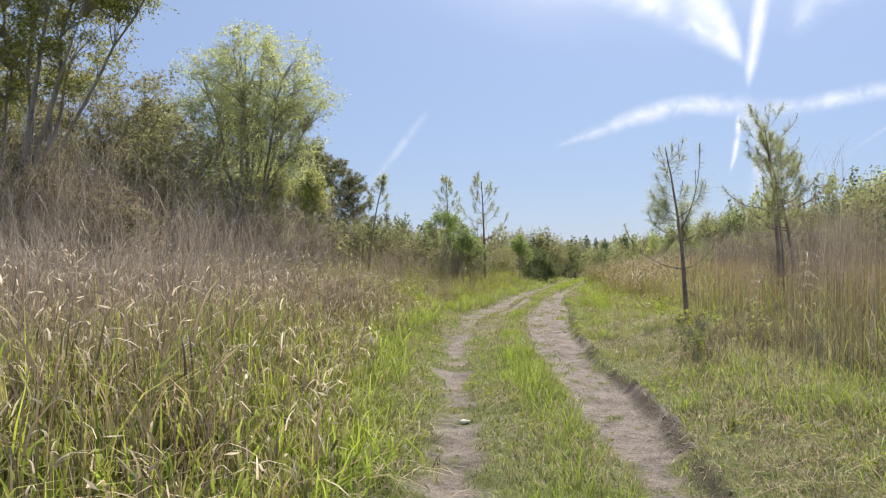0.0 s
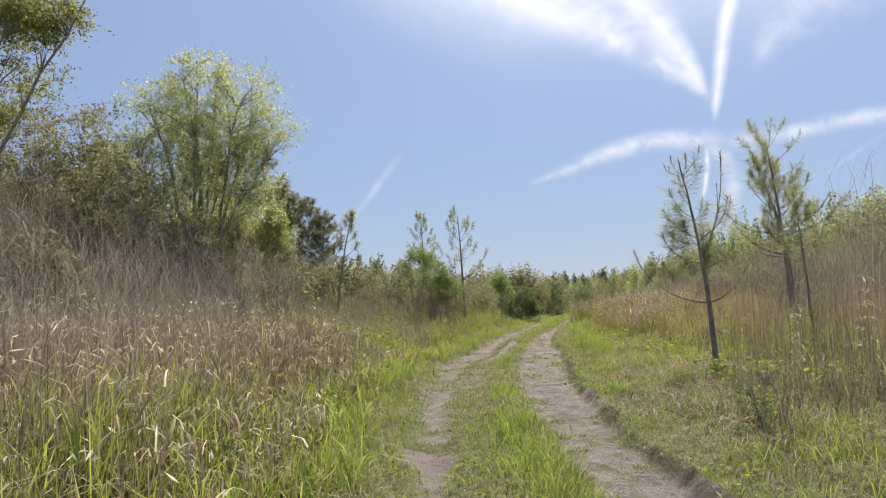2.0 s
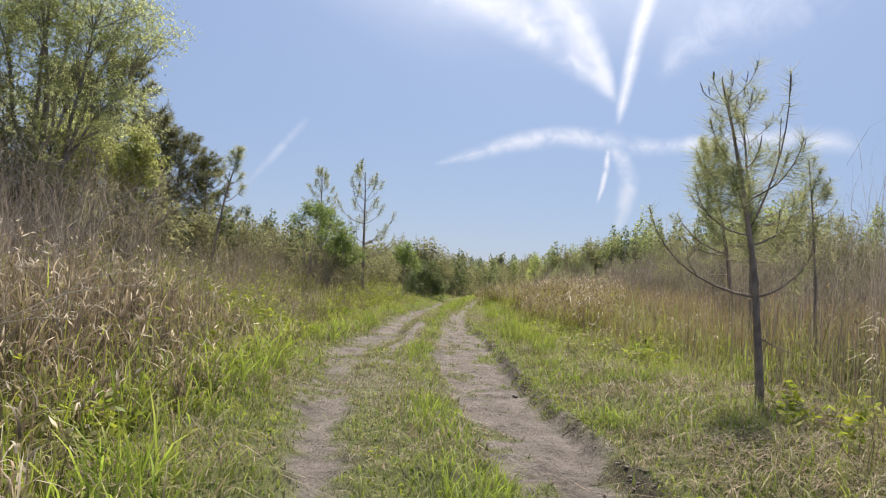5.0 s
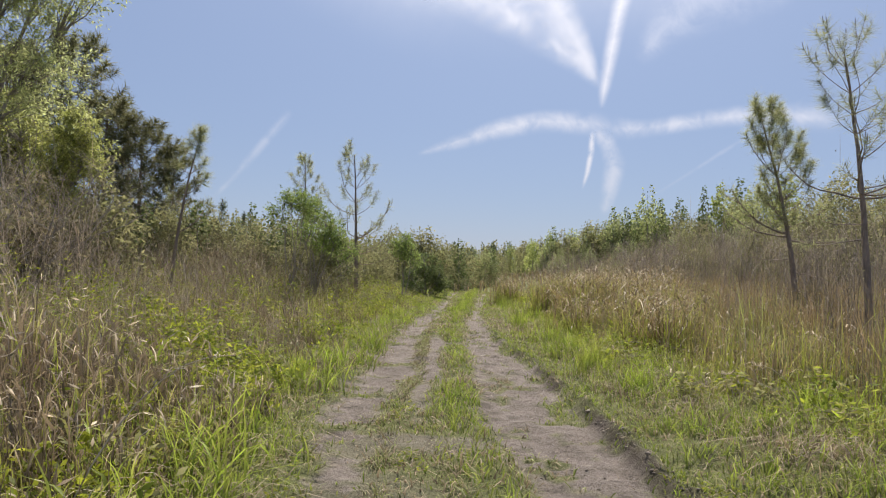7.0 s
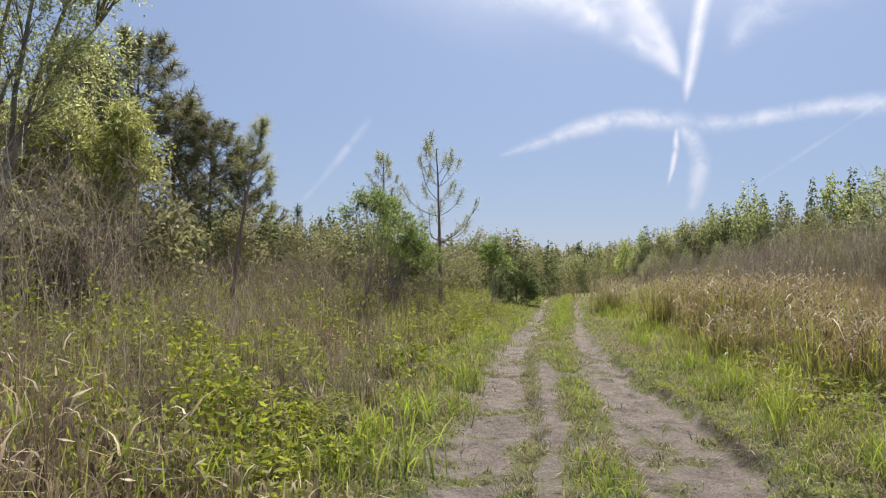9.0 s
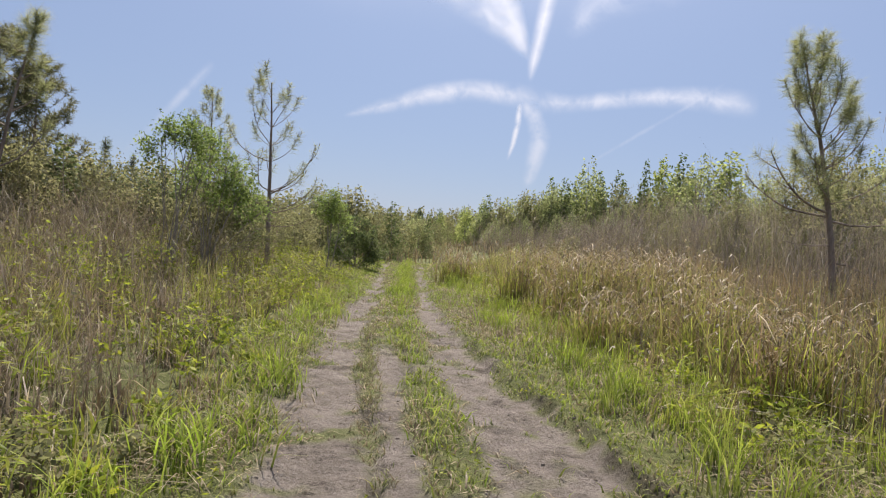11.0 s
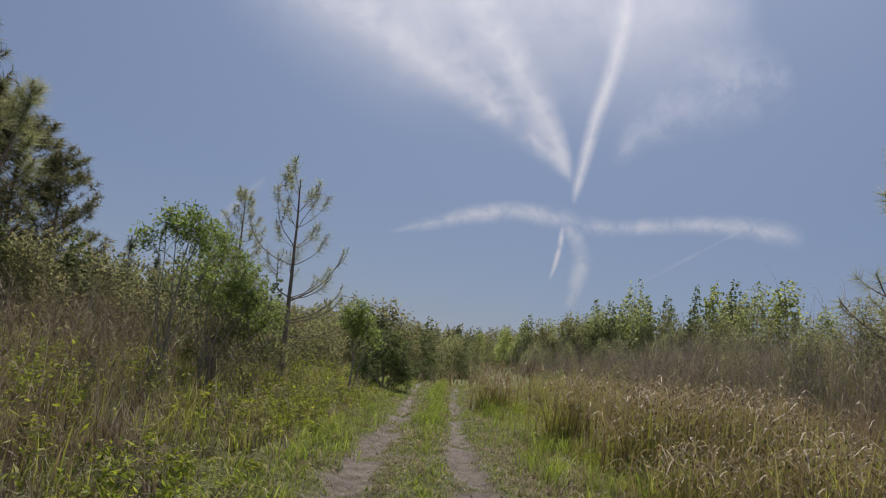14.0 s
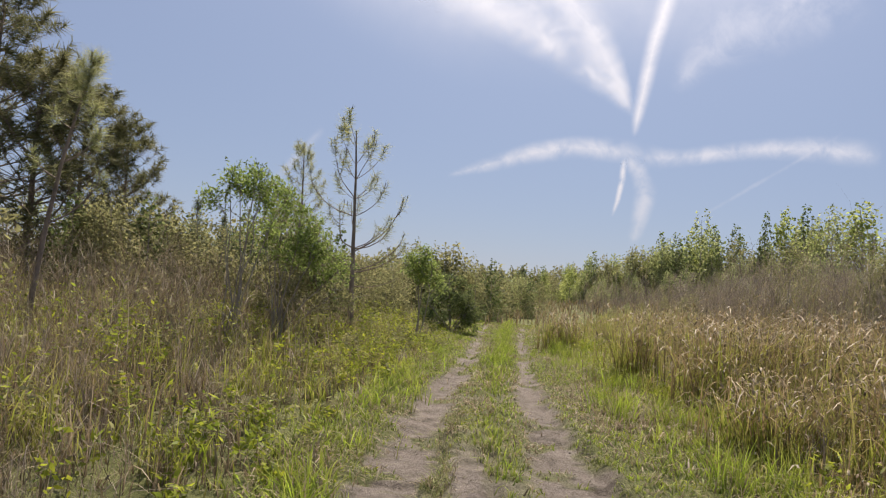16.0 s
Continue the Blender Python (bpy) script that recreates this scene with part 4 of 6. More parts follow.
def bare_shrub(spot, tall, stems, label):
    """A leafless tangle of winding grey stems that fork towards their tips."""
    root = planted("bare_shrub", spot, label, "shrub", "bare thicket shrubs")
    fine = Growth()
    for k in range(stems):
        a = rng.uniform(0, 2 * np.pi)
        lean = rng.uniform(0.05, 0.4)
        line = limb((rng.normal(0, 0.12), rng.normal(0, 0.12), 0), (math.cos(a) * lean, math.sin(a) * lean, 1), tall * rng.uniform(0.6, 1.05), (rng.normal(0, 0.5), rng.normal(0, 0.5), 0.1), 12, 0.14)
        g = Growth()
        g.tube(line, np.linspace(0.018, 0.006, 12) * rng.uniform(0.7, 1.3), 5)
        part("stem", g, (GREYBARK,), root, smooth_faces=True)
        for m in range(9):
            i = rng.integers(3, 12)
            b = rng.uniform(0, 2 * np.pi)
            sub = limb(line[i], (math.cos(b), math.sin(b), rng.uniform(0.2, 1.2)), tall * rng.uniform(0.08, 0.26), (0, 0, rng.uniform(-0.6, 0.8)), 5, 0.16)
            fine.tube(sub, np.linspace(0.007, 0.003, 5), 3)
            for q in range(2):
                b = rng.uniform(0, 2 * np.pi)
                tw = limb(sub[rng.integers(1, 5)], (math.cos(b), math.sin(b), rng.uniform(-0.2, 1.0)), tall * rng.uniform(0.03, 0.1), (0, 0, 0.2), 3, 0.1)
                fine.tube(tw, np.linspace(0.004, 0.002, 3), 3)
    tagged(part("twigwork", fine, (GREYBARK,), root), kind="stuff")
    return root


for x, y, h, n in ((-8.6, 20.5, 4.6, 8), (-10.4, 19.6, 5.6, 9), (-12.2, 18.8, 5.2, 8), (-9.6, 23.0, 5.0, 8), (-7.0, 22.6, 3.6, 8), (-13.6, 21.4, 6.2, 9), (-6.2, 19.4, 2.8, 7), (-11.3, 21.6, 6.0, 9), (-7.9, 17.6, 3.2, 7), (-8.4, 27.2, 4.6, 9), (-7.4, 26.0, 3.8, 9), (-9.3, 28.4, 5.2, 9)):
    bare_shrub((x, y), h, n, "leafless grey shrub with winding forked stems")

# dark pines behind
dark_pine = pine("pine_tree", (-15.6, 44.6), 10.4, "dense dark pine in a group", first=0.05, reach=4.3, whorl=0.5, per=7, tuft=40, needle=0.50,
                 wide=0.034, thick=0.15, leaf_mat=PINEDARK, high=58, gap=0.18, group="dark pines", taper=0.62)
for x, y, a, s in ((-13.6, 44.0, 70, 0.73), (-12.1, 44.4, 140, 0.67), (-10.9, 45.2, 250, 0.58), (-17.6, 43.0, 310, 0.9), (-19.5, 47.0, 200, 1.0), (-23.5, 43.0, 260, 0.95), (-27.0, 48.0, 20, 0.95)):
    again(dark_pine, x, y, a, s)
spire = pine("pine_sapling", (-9.9, 50.0), 4.4, "slim spired conifer above the brush", first=0.1, reach=0.8, whorl=0.35, per=4, tuft=26, needle=0.28,
             wide=0.012, thick=0.06, leaf_mat=PINEFAR, high=60, gap=0.2, group="spired conifers", taper=0.8, apart=False)
for x, y, a, s in ((-8.7, 50.0, 70, 0.88), (-11.6, 51.0, 30, 0.8)):
    again(spire, x, y, a, s)

# woods: near clumps behind the brush, the eastern edge, and the far line
kinds = [wood_tree("woodland_tree", 9.0, "fresh green tree at the wood's edge", WOODLEAF, 2.8, 1500, 0.31, "woodland trees", 0.0, 44),
         wood_tree("woodland_tree", 9.0, "narrow bright green tree at the wood's edge", FRESH, 2.0, 1300, 0.30, "woodland trees", 0.0, 40, 0.5),
         wood_tree("woodland_tree", 9.0, "olive green tree at the wood's edge", OLIVE, 2.6, 1400, 0.31, "woodland trees", 0.0, 44),
         wood_tree("woodland_tree", 9.0, "darker green tree at the wood's edge", DARK, 1.7, 950, 0.35, "woodland trees", 0.0, 40),
         wood_tree("woodland_tree", 9.0, "dark pointed conifer in the tree line", PINEFAR, 3.0, 520, 0.72, "woodland trees", 0.0, 30, 0.75)]
kinds.append(wood_tree("woodland_tree", 9.0, "broad round tree in the far line", OLIVE, 3.4, 480, 0.75, "woodland trees", 0.0, 30))
kinds.append(wood_tree("bushy_tree", 9.0, "low bushy olive-green tree in brown brush", OLIVE, 3.2, 2700, 0.24, "bushy trees", 0.0, 40, 0.45))
kinds.append(wood_tree("bushy_tree", 9.0, "low bushy fresh green tree in brown brush", WOODLEAF, 2.8, 2700, 0.24, "bushy trees", 0.0, 40, 0.5))
kinds.append(wood_tree("bushy_tree", 9.0, "low bushy olive-brown tree in brown brush", OLIVE, 3.0, 5200, 0.16, "bushy trees", 0.0, 40, 0.45))
for ob, (x, y, s) in zip(kinds, ((27, 101, 1.0), (35, 98, 1.0), (20, 102, 0.7), (24, 106, 0.8), (6, 190, 0.8), (14, 200, 0.7), (21.6, 45.5, 0.62), (24.5, 50, 0.42), (23, 48, 0.45))):
    set_at(ob, x, y, s)


def wood_line(points, count, depth, pick, jitter=0.12):
    """Trees along a line of x, y, height."""
    pts = np.array(points, dtype=float)
    for k in range(count):
        q = (k + rng.uniform(0, 1)) / count * (len(pts) - 1)
        i = min(int(q), len(pts) - 2)
        p = pts[i] + (pts[i + 1] - pts[i]) * (q - i)
        back = rng.uniform(0, depth)
        again(kinds[pick[rng.integers(0, len(pick))]], float(p[0] + rng.normal(0, 0.5)), float(p[1] + back), rng.uniform(0, 360),
              float(p[2] / 9.0 * rng.uniform(1 - 1.6 * jitter, 1 + jitter)))


wood_line(((10, 125, 3.4), (15.5, 102, 4.0), (18, 100, 4.5), (22, 100, 5.0), (25, 100, 5.8), (30, 99, 6.1), (35, 97, 6.6), (42, 93, 7.4)), 128, 9, (0, 0, 1, 1, 2, 3, 3), 0.3)
wood_line(((43, 93, 7.0), (54, 84, 7.5), (70, 72, 8), (95, 55, 8.5)), 18, 8, (0, 1, 2), 0.22)
wood_line(((9, 118, 2.4), (15, 96, 2.5), (20, 94, 2.8), (28, 92, 3.2), (36, 89, 3.6), (46, 82, 4.0)), 44, 6, (2, 0, 7, 6), 0.3)
wood_line(((-70, 150, 8), (-30, 170, 7), (0, 190, 5.6), (20, 200, 5.2), (60, 190, 7)), 110, 26, (5, 5, 4, 5), 0.3)
wood_line(((15.5, 50, 2.6), (18, 48, 3.5), (21, 47, 4.3), (25, 47, 4.2), (30, 50, 4.6), (38, 52, 5.2), (50, 50, 5.6)), 34, 5, (8,), 0.4)
wood_line(((9, 50, 1.0), (12, 60, 1.4), (16, 44, 1.5), (22, 66, 2.0), (30, 58, 2.2), (36, 76, 2.6)), 22, 14, (6, 7), 0.35)
wood_line(((-40, 62, 7), (-22, 60, 4.6), (-15, 58, 4.2), (-10, 58, 4.2), (-5, 58, 3.6), (-1.5, 57, 3.3), (0.4, 58, 4.0), (2.4, 60, 3.2), (4.5, 66, 3.0), (7, 72, 2.7)), 54, 5, (0, 2, 6, 2, 3))
wood_line(((-11, 40, 3.2), (-8, 42, 3.4), (-5, 43, 2.9), (-3, 44, 2.9), (-0.8, 48, 2.4)), 30, 4, (6, 6, 3))

# ---- grasses ----
def scatter(n, x0, x1, y0, y1, near=1.0):
    """Random spots; near > 1 crowds them towards y0."""
    return rng.uniform(x0, x1, n), y0 + (y1 - y0) * rng.uniform(0, 1, n) ** near


def keep(mask, *arrays):
    return tuple(a[mask] for a in arrays)


def along(base, turn, lean, tall, at):
    """The place at the share at of a leaning stem."""
    d = np.stack([np.cos(turn), np.sin(turn), np.zeros(len(turn))], 1)
    return base + d * (lean * tall * at ** 1.8)[:, None] + np.array([0, 0, 1.0]) * (tall * at)[:, None]


# short grass on and beside the track
lawn = Growth()
x, y = scatter(235000, -2.4, 6.8, -0.5, 60, 1.6)
x2, y2 = scatter(8000, 0.5, 7.5, -9, -0.5)
x, y = np.concatenate([x, x2]), np.concatenate([y, y2])
x, y = keep((x > edge_left(y) - np.where(y > 13, 0.25, 0.6)) & (x < edge_right(y) + 0.8), x, y)
b = bare_earth(x, y)
patch = 0.6 * value_noise(x, y, 0.9, 21) + 0.4 * value_noise(x, y, 0.25, 22)
centre = (rut_left(y) + rut_right(y)) / 2
inner = np.abs(x - centre) < (rut_right(y) - rut_left(y)) / 2
crest = np.exp(-((x - centre - 0.12) / 0.32) ** 2) * (0.6 + 0.9 * value_noise(x, y, 1.3, 25))
worn = smooth(9, 16, y) * (1 - smooth(30, 36, y)) * inner
thin = np.clip(1.05 - 1.9 * patch, 0, 0.9) * (0.4 + 0.85 * worn) * np.where(x < rut_left(y) - 0.3, 0.35, 1) * (1 - 0.8 * np.clip(crest, 0, 1))
x, y, patch, inner, crest, worn = keep(rng.uniform(0, 1, len(x)) > np.maximum(b * 1.2, thin), x, y, patch, inner, crest, worn)
out_l, out_r = rut_left(y) - half_left(y) - x, x - rut_right(y) - half_right(y)
verge = np.maximum(smooth(0.05, 0.7, out_l) * 0.9, smooth(0.15, 1.3, out_r) * 1.35)
tall = (0.035 + 0.07 * patch + 0.16 * verge * (0.35 + patch) + 0.18 * np.clip(crest, 0, 1.2) * inner * (0.3 + patch) * (1 - 0.5 * worn)) * rng.uniform(0.45, 1.5, len(x))
wide = (0.0055 + 0.00034 * np.clip(y, 0, 60)) * rng.uniform(0.7, 1.4, len(x))
dry = rng.uniform(0, 1, len(x)) < 0.16 + 0.42 * smooth(0.52, 0.68, value_noise(x, y, 1.1, 31)) + 0.42 * worn - 0.35 * crest * inner + 0.18 * (out_r > 0.3) - 0.12 * (out_l > 0)
dull = ~dry & (rng.uniform(0, 1, len(x)) < np.where(inner, 0.55 - 0.6 * crest, 0.3) + 0.3 * (value_noise(x, y, 0.8, 32) - 0.5))
base = on_ground(x, y)
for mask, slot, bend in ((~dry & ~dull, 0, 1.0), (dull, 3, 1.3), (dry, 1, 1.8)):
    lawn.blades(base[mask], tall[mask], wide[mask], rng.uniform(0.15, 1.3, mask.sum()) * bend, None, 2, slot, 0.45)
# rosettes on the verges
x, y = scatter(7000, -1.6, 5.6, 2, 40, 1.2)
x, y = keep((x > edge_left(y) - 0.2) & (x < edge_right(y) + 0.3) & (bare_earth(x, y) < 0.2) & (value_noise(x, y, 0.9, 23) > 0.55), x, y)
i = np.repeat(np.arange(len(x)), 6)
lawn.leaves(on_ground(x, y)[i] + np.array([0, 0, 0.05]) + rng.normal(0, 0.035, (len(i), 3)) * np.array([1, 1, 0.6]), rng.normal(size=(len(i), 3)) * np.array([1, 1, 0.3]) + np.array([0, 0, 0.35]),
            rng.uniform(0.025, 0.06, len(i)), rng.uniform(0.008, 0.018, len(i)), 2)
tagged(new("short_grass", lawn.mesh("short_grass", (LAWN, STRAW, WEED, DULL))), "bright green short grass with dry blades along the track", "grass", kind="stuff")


def tall_stems(g, x, y, tall, leaf_share, slots, leaf_wide=0.010, heads=0.6, lean=0.18, stem_wide=0.005):
    """Upright stems with arching leaves and pale seed heads. slots: stem, leaf, head."""
    n = len(x)
    base = on_ground(x, y)
    turn = rng.uniform(0, 2 * np.pi, n)
    ln = np.abs(rng.normal(0, lean, n))
    g.blades(base, tall, stem_wide, ln, turn, 2, slots[0], 0.2)
    for k in range(leaf_share):
        at = rng.uniform(0.0, 0.5, n)
        g.blades(along(base, turn, ln, tall, at), tall * rng.uniform(0.25, 0.5, n), leaf_wide * rng.uniform(0.6, 1.4, n), rng.uniform(0.15, 1.1, n), None, 2, slots[1], 0.55)
    has = rng.uniform(0, 1, n) < heads
    d = np.stack([np.cos(turn), np.sin(turn), np.zeros(n)], 1)
    tip = along(base, turn, ln, tall, np.full(n, 0.97))[has]
    m = has.sum()
    g.leaves(tip, d[has] * 0.9 + rng.normal(0, 0.5, (m, 3)) + np.array([0, 0, 0.55]), rng.uniform(0.06, 0.15, m), rng.uniform(0.010, 0.022, m), slots[2])


# tall reed-like grass on the west side
reeds = Growth()
x, y = scatter(27000, -11, 1.8, -5, 17.5)
x, y = keep((x > -10.8 + 3 * value_noise(x, y, 1.5, 43)) & (y > -5 + 3 * value_noise(x, y, 1.2, 44)), x, y)
off = edge_left(y) - x
x, y, off = keep((off > 0.15 - 0.5 * value_noise(x, y, 0.8, 41)) & (rng.uniform(0, 1, len(x)) < 1.1 - 0.08 * np.clip(off, 0, 9)), x, y, off)
tall = (0.5 + 0.8 * smooth(0.0, 1.5, off) + 0.12 * smooth(2, 5, off)) * rng.uniform(0.65, 1.15, len(x)) * (0.85 + 0.3 * value_noise(x, y, 1.7, 42))
far_in = off > 3.2
browner = rng.uniform(0, 1, len(x)) < 0.5 + 0.4 * smooth(3, 8, y)
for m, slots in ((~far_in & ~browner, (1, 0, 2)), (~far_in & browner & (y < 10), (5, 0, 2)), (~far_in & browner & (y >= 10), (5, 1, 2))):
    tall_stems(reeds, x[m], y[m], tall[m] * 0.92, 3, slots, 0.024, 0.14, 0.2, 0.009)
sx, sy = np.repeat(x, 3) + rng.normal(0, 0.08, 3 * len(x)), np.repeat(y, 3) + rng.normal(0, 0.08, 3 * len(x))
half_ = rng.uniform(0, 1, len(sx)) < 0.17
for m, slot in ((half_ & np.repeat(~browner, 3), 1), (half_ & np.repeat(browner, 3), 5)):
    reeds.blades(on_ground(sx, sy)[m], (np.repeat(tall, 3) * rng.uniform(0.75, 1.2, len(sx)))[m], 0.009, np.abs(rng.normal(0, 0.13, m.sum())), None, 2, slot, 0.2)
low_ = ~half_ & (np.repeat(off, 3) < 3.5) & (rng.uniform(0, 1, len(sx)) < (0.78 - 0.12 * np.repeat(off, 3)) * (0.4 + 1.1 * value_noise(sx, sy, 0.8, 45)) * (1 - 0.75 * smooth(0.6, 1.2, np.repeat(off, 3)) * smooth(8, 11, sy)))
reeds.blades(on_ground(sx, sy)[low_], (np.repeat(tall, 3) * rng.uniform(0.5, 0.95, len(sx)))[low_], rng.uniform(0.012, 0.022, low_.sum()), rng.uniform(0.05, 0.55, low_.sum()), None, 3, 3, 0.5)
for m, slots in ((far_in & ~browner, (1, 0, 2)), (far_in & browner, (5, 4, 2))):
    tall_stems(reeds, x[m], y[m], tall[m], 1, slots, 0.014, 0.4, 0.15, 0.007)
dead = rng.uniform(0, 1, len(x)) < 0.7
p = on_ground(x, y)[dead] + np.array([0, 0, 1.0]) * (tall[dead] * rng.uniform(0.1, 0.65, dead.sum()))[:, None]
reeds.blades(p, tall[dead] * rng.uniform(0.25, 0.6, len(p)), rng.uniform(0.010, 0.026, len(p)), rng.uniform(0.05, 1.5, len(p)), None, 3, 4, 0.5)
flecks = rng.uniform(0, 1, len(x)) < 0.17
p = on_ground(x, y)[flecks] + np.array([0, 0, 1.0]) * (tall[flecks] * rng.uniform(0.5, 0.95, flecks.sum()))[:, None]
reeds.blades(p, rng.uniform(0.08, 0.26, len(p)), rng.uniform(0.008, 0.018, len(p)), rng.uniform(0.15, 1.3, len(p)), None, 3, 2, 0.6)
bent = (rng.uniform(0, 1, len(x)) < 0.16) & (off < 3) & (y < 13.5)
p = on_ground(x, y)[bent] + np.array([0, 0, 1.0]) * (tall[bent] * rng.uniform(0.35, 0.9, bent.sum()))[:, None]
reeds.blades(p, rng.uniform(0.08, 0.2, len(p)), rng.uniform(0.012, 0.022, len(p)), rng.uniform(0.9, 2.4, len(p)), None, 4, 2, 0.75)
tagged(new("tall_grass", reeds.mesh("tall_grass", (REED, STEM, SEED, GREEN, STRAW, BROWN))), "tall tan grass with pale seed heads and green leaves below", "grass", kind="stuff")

# fresh green clumps at its foot
clumps = Growth()
x, y = scatter(800, -2.4, 1.9, 0, 34, 1.35)
x, y = keep(np.abs(edge_left(y) - 0.05 + 0.3 * (y > 15) - x) < np.where(y > 15, 0.35, 0.6), x, y)
cx, cy = np.repeat(x, 36), np.repeat(y, 36)
cx, cy = cx + rng.normal(0, 0.14, len(cx)), cy + rng.normal(0, 0.14, len(cy))
size = np.repeat(rng.uniform(0.3, 0.8, len(x)), 36) * np.where(np.abs(cy - 11) < 5, 1.05, np.where(cy > 15, 0.72, 0.85)) * rng.uniform(0.35, 1.1, len(cx))
spent = rng.uniform(0, 1, len(cx)) < 0.28
clumps.blades(on_ground(cx, cy)[~spent], size[~spent], rng.uniform(0.010, 0.021, (~spent).sum()), rng.uniform(0.1, 0.9, (~spent).sum()), None, 3, 0, 0.5)
clumps.blades(on_ground(cx, cy)[spent], size[spent] * 0.9, rng.uniform(0.008, 0.018, spent.sum()), rng.uniform(0.3, 1.6, spent.sum()), None, 3, 1, 0.6)
x, y = scatter(260, 3.5, 8, 14, 42)
x, y = keep((x > edge_right(y) - 0.5) & (x < edge_right(y) + 2.2), x, y)
cx, cy = np.repeat(x, 40), np.repeat(y, 40)
cx, cy = cx + rng.normal(0, 0.10, len(cx)), cy + rng.normal(0, 0.10, len(cy))
clumps.blades(on_ground(cx, cy), np.repeat(rng.uniform(0.2, 0.7, len(x)), 40) * rng.uniform(0.5, 1.1, len(cx)), rng.uniform(0.008, 0.015, len(cx)), rng.uniform(0.1, 0.7, len(cx)), None, 3, 0, 0.5)
y = rng.uniform(14, 29, 120)
x = rut_left(y) + np.where(rng.uniform(0, 1, 120) < 0.6, half_left(y) + 0.1, 0.9) + rng.normal(0, 0.05, 120)
cx, cy = np.repeat(x, 26), np.repeat(y, 26)
cx, cy = cx + rng.normal(0, 0.05, len(cx)), cy + rng.normal(0, 0.09, len(cy))
spent = rng.uniform(0, 1, len(cx)) < 0.3
size = np.repeat(rng.uniform(0.06, 0.2, 120), 26) * rng.uniform(0.4, 1.1, len(cx))
for m, slot in ((~spent, 2), (spent, 1)):
    clumps.blades(on_ground(cx, cy)[m], size[m], rng.uniform(0.005, 0.010, m.sum()), rng.uniform(0.3, 1.8, m.sum()), None, 3, slot, 0.45)
x, y = scatter(620, 3.2, 7.5, 0.5, 20, 1.2)
x, y = keep((x > rut_right(y) + half_right(y) + 0.35) & (x < edge_right(y) + 1.2) & (value_noise(x, y, 1.1, 26) > 0.42), x, y)
cx, cy = np.repeat(x, 34), np.repeat(y, 34)
cx, cy = cx + rng.normal(0, 0.10, len(cx)), cy + rng.normal(0, 0.10, len(cy))
size = np.repeat(rng.uniform(0.14, 0.42, len(x)), 34) * rng.uniform(0.4, 1.1, len(cx))
kind_ = np.repeat(rng.choice(3, len(x), p=(0.5, 0.25, 0.25)), 34)
for slot in range(3):
    m = kind_ == slot
    clumps.blades(on_ground(cx, cy)[m], size[m], rng.uniform(0.006, 0.012, m.sum()), rng.uniform(0.2, 1.4, m.sum()), None, 3, slot, 0.5)
tagged(new("green_grass_clumps", clumps.mesh("green_grass_clumps", (LAWN, STRAW, DULL))), "broad-bladed bright green grass clumps", "grass", kind="stuff")

# matted hay on both verges
mat_ = Growth()
x, y = scatter(46000, -1.5, 8.4, -0.5, 36, 1.3)
lefty = np.abs(edge_left(y) + 0.42 - x) < 0.5
righty = (x > edge_right(y) - 1.1) & (x < edge_right(y) + 2.0)
x, y = keep((lefty & (value_noise(x, y, 1.2, 51) + 0.35 * (y < 7) > 0.42)) | (righty & (value_noise(x, y, 1.4, 52) > 0.57)), x, y)
z = on_ground(x, y) + np.array([0, 0, 1.0]) * rng.uniform(0.0, 0.16, len(x))[:, None]
fresh_ = rng.uniform(0, 1, len(x)) < 0.3
for m, slot in ((~fresh_, 0), (fresh_, 1)):
    mat_.blades(z[m], rng.uniform(0.06, 0.2, m.sum()), rng.uniform(0.005, 0.012, m.sum()), rng.uniform(1.0, 3.6, m.sum()), None, 3, slot, 0.36)
x, y = scatter(3600, 4.4, 8.4, 6.5, 30)
x, y = keep((value_noise(x, y, 1.5, 53) > 0.40) & (x > edge_right(y) - 0.3) & (x < edge_right(y) + 2.4), x, y)
z = on_ground(x, y) + np.array([0, 0, 1.0]) * rng.uniform(0.03, 0.3, len(x))[:, None]
mat_.blades(z, rng.uniform(0.06, 0.2, len(x)), rng.uniform(0.006, 0.012, len(x)), rng.uniform(2.0, 6.0, len(x)), rng.normal(2.9, 0.9, len(x)), 4, 0, 0.2)
x, y = rng.normal(4.75, 0.5, 1500), rng.normal(10.0, 0.7, 1500)
z = on_ground(x, y) + np.array([0, 0, 1.0]) * (rng.uniform(0.0, 0.22, len(x)) * np.exp(-((x - 4.75) / 0.6) ** 2 - ((y - 10) / 0.9) ** 2))[:, None]
mat_.blades(z, rng.uniform(0.05, 0.16, len(x)), rng.uniform(0.005, 0.010, len(x)), rng.uniform(2.0, 6.0, len(x)), None, 3, 0, 0.25)
tagged(new("matted_straw", mat_.mesh("matted_straw", (STRAW, DULL))), "flattened pale dry grass on the verges", "grass", kind="stuff")

# dry upright grass on the east side
east = Growth()
x, y = scatter(26000, 3.6, 19, -3, 24, 1.1)
x, y = keep((x < 19 - 4 * value_noise(x, y, 2.0, 65)) & (y > -3 + 4 * value_noise(x, y, 1.5, 66)), x, y)
off = x - edge_right(y)
x, y, off = keep((off > 0.0 + 0.8 * (value_noise(x, y, 1.0, 61) - 0.4)) & (rng.uniform(0, 1, len(x)) < (1.1 - 0.05 * np.clip(off, 0, 14)) * (1 - smooth(17, 24, y))), x, y, off)
grow = (0.24 + 0.85 * smooth(0.0, 2.0, off)) * (0.5 + 0.95 * value_noise(x, y, 1.3, 62))
tall = grow * rng.uniform(0.6, 1.25, len(x))
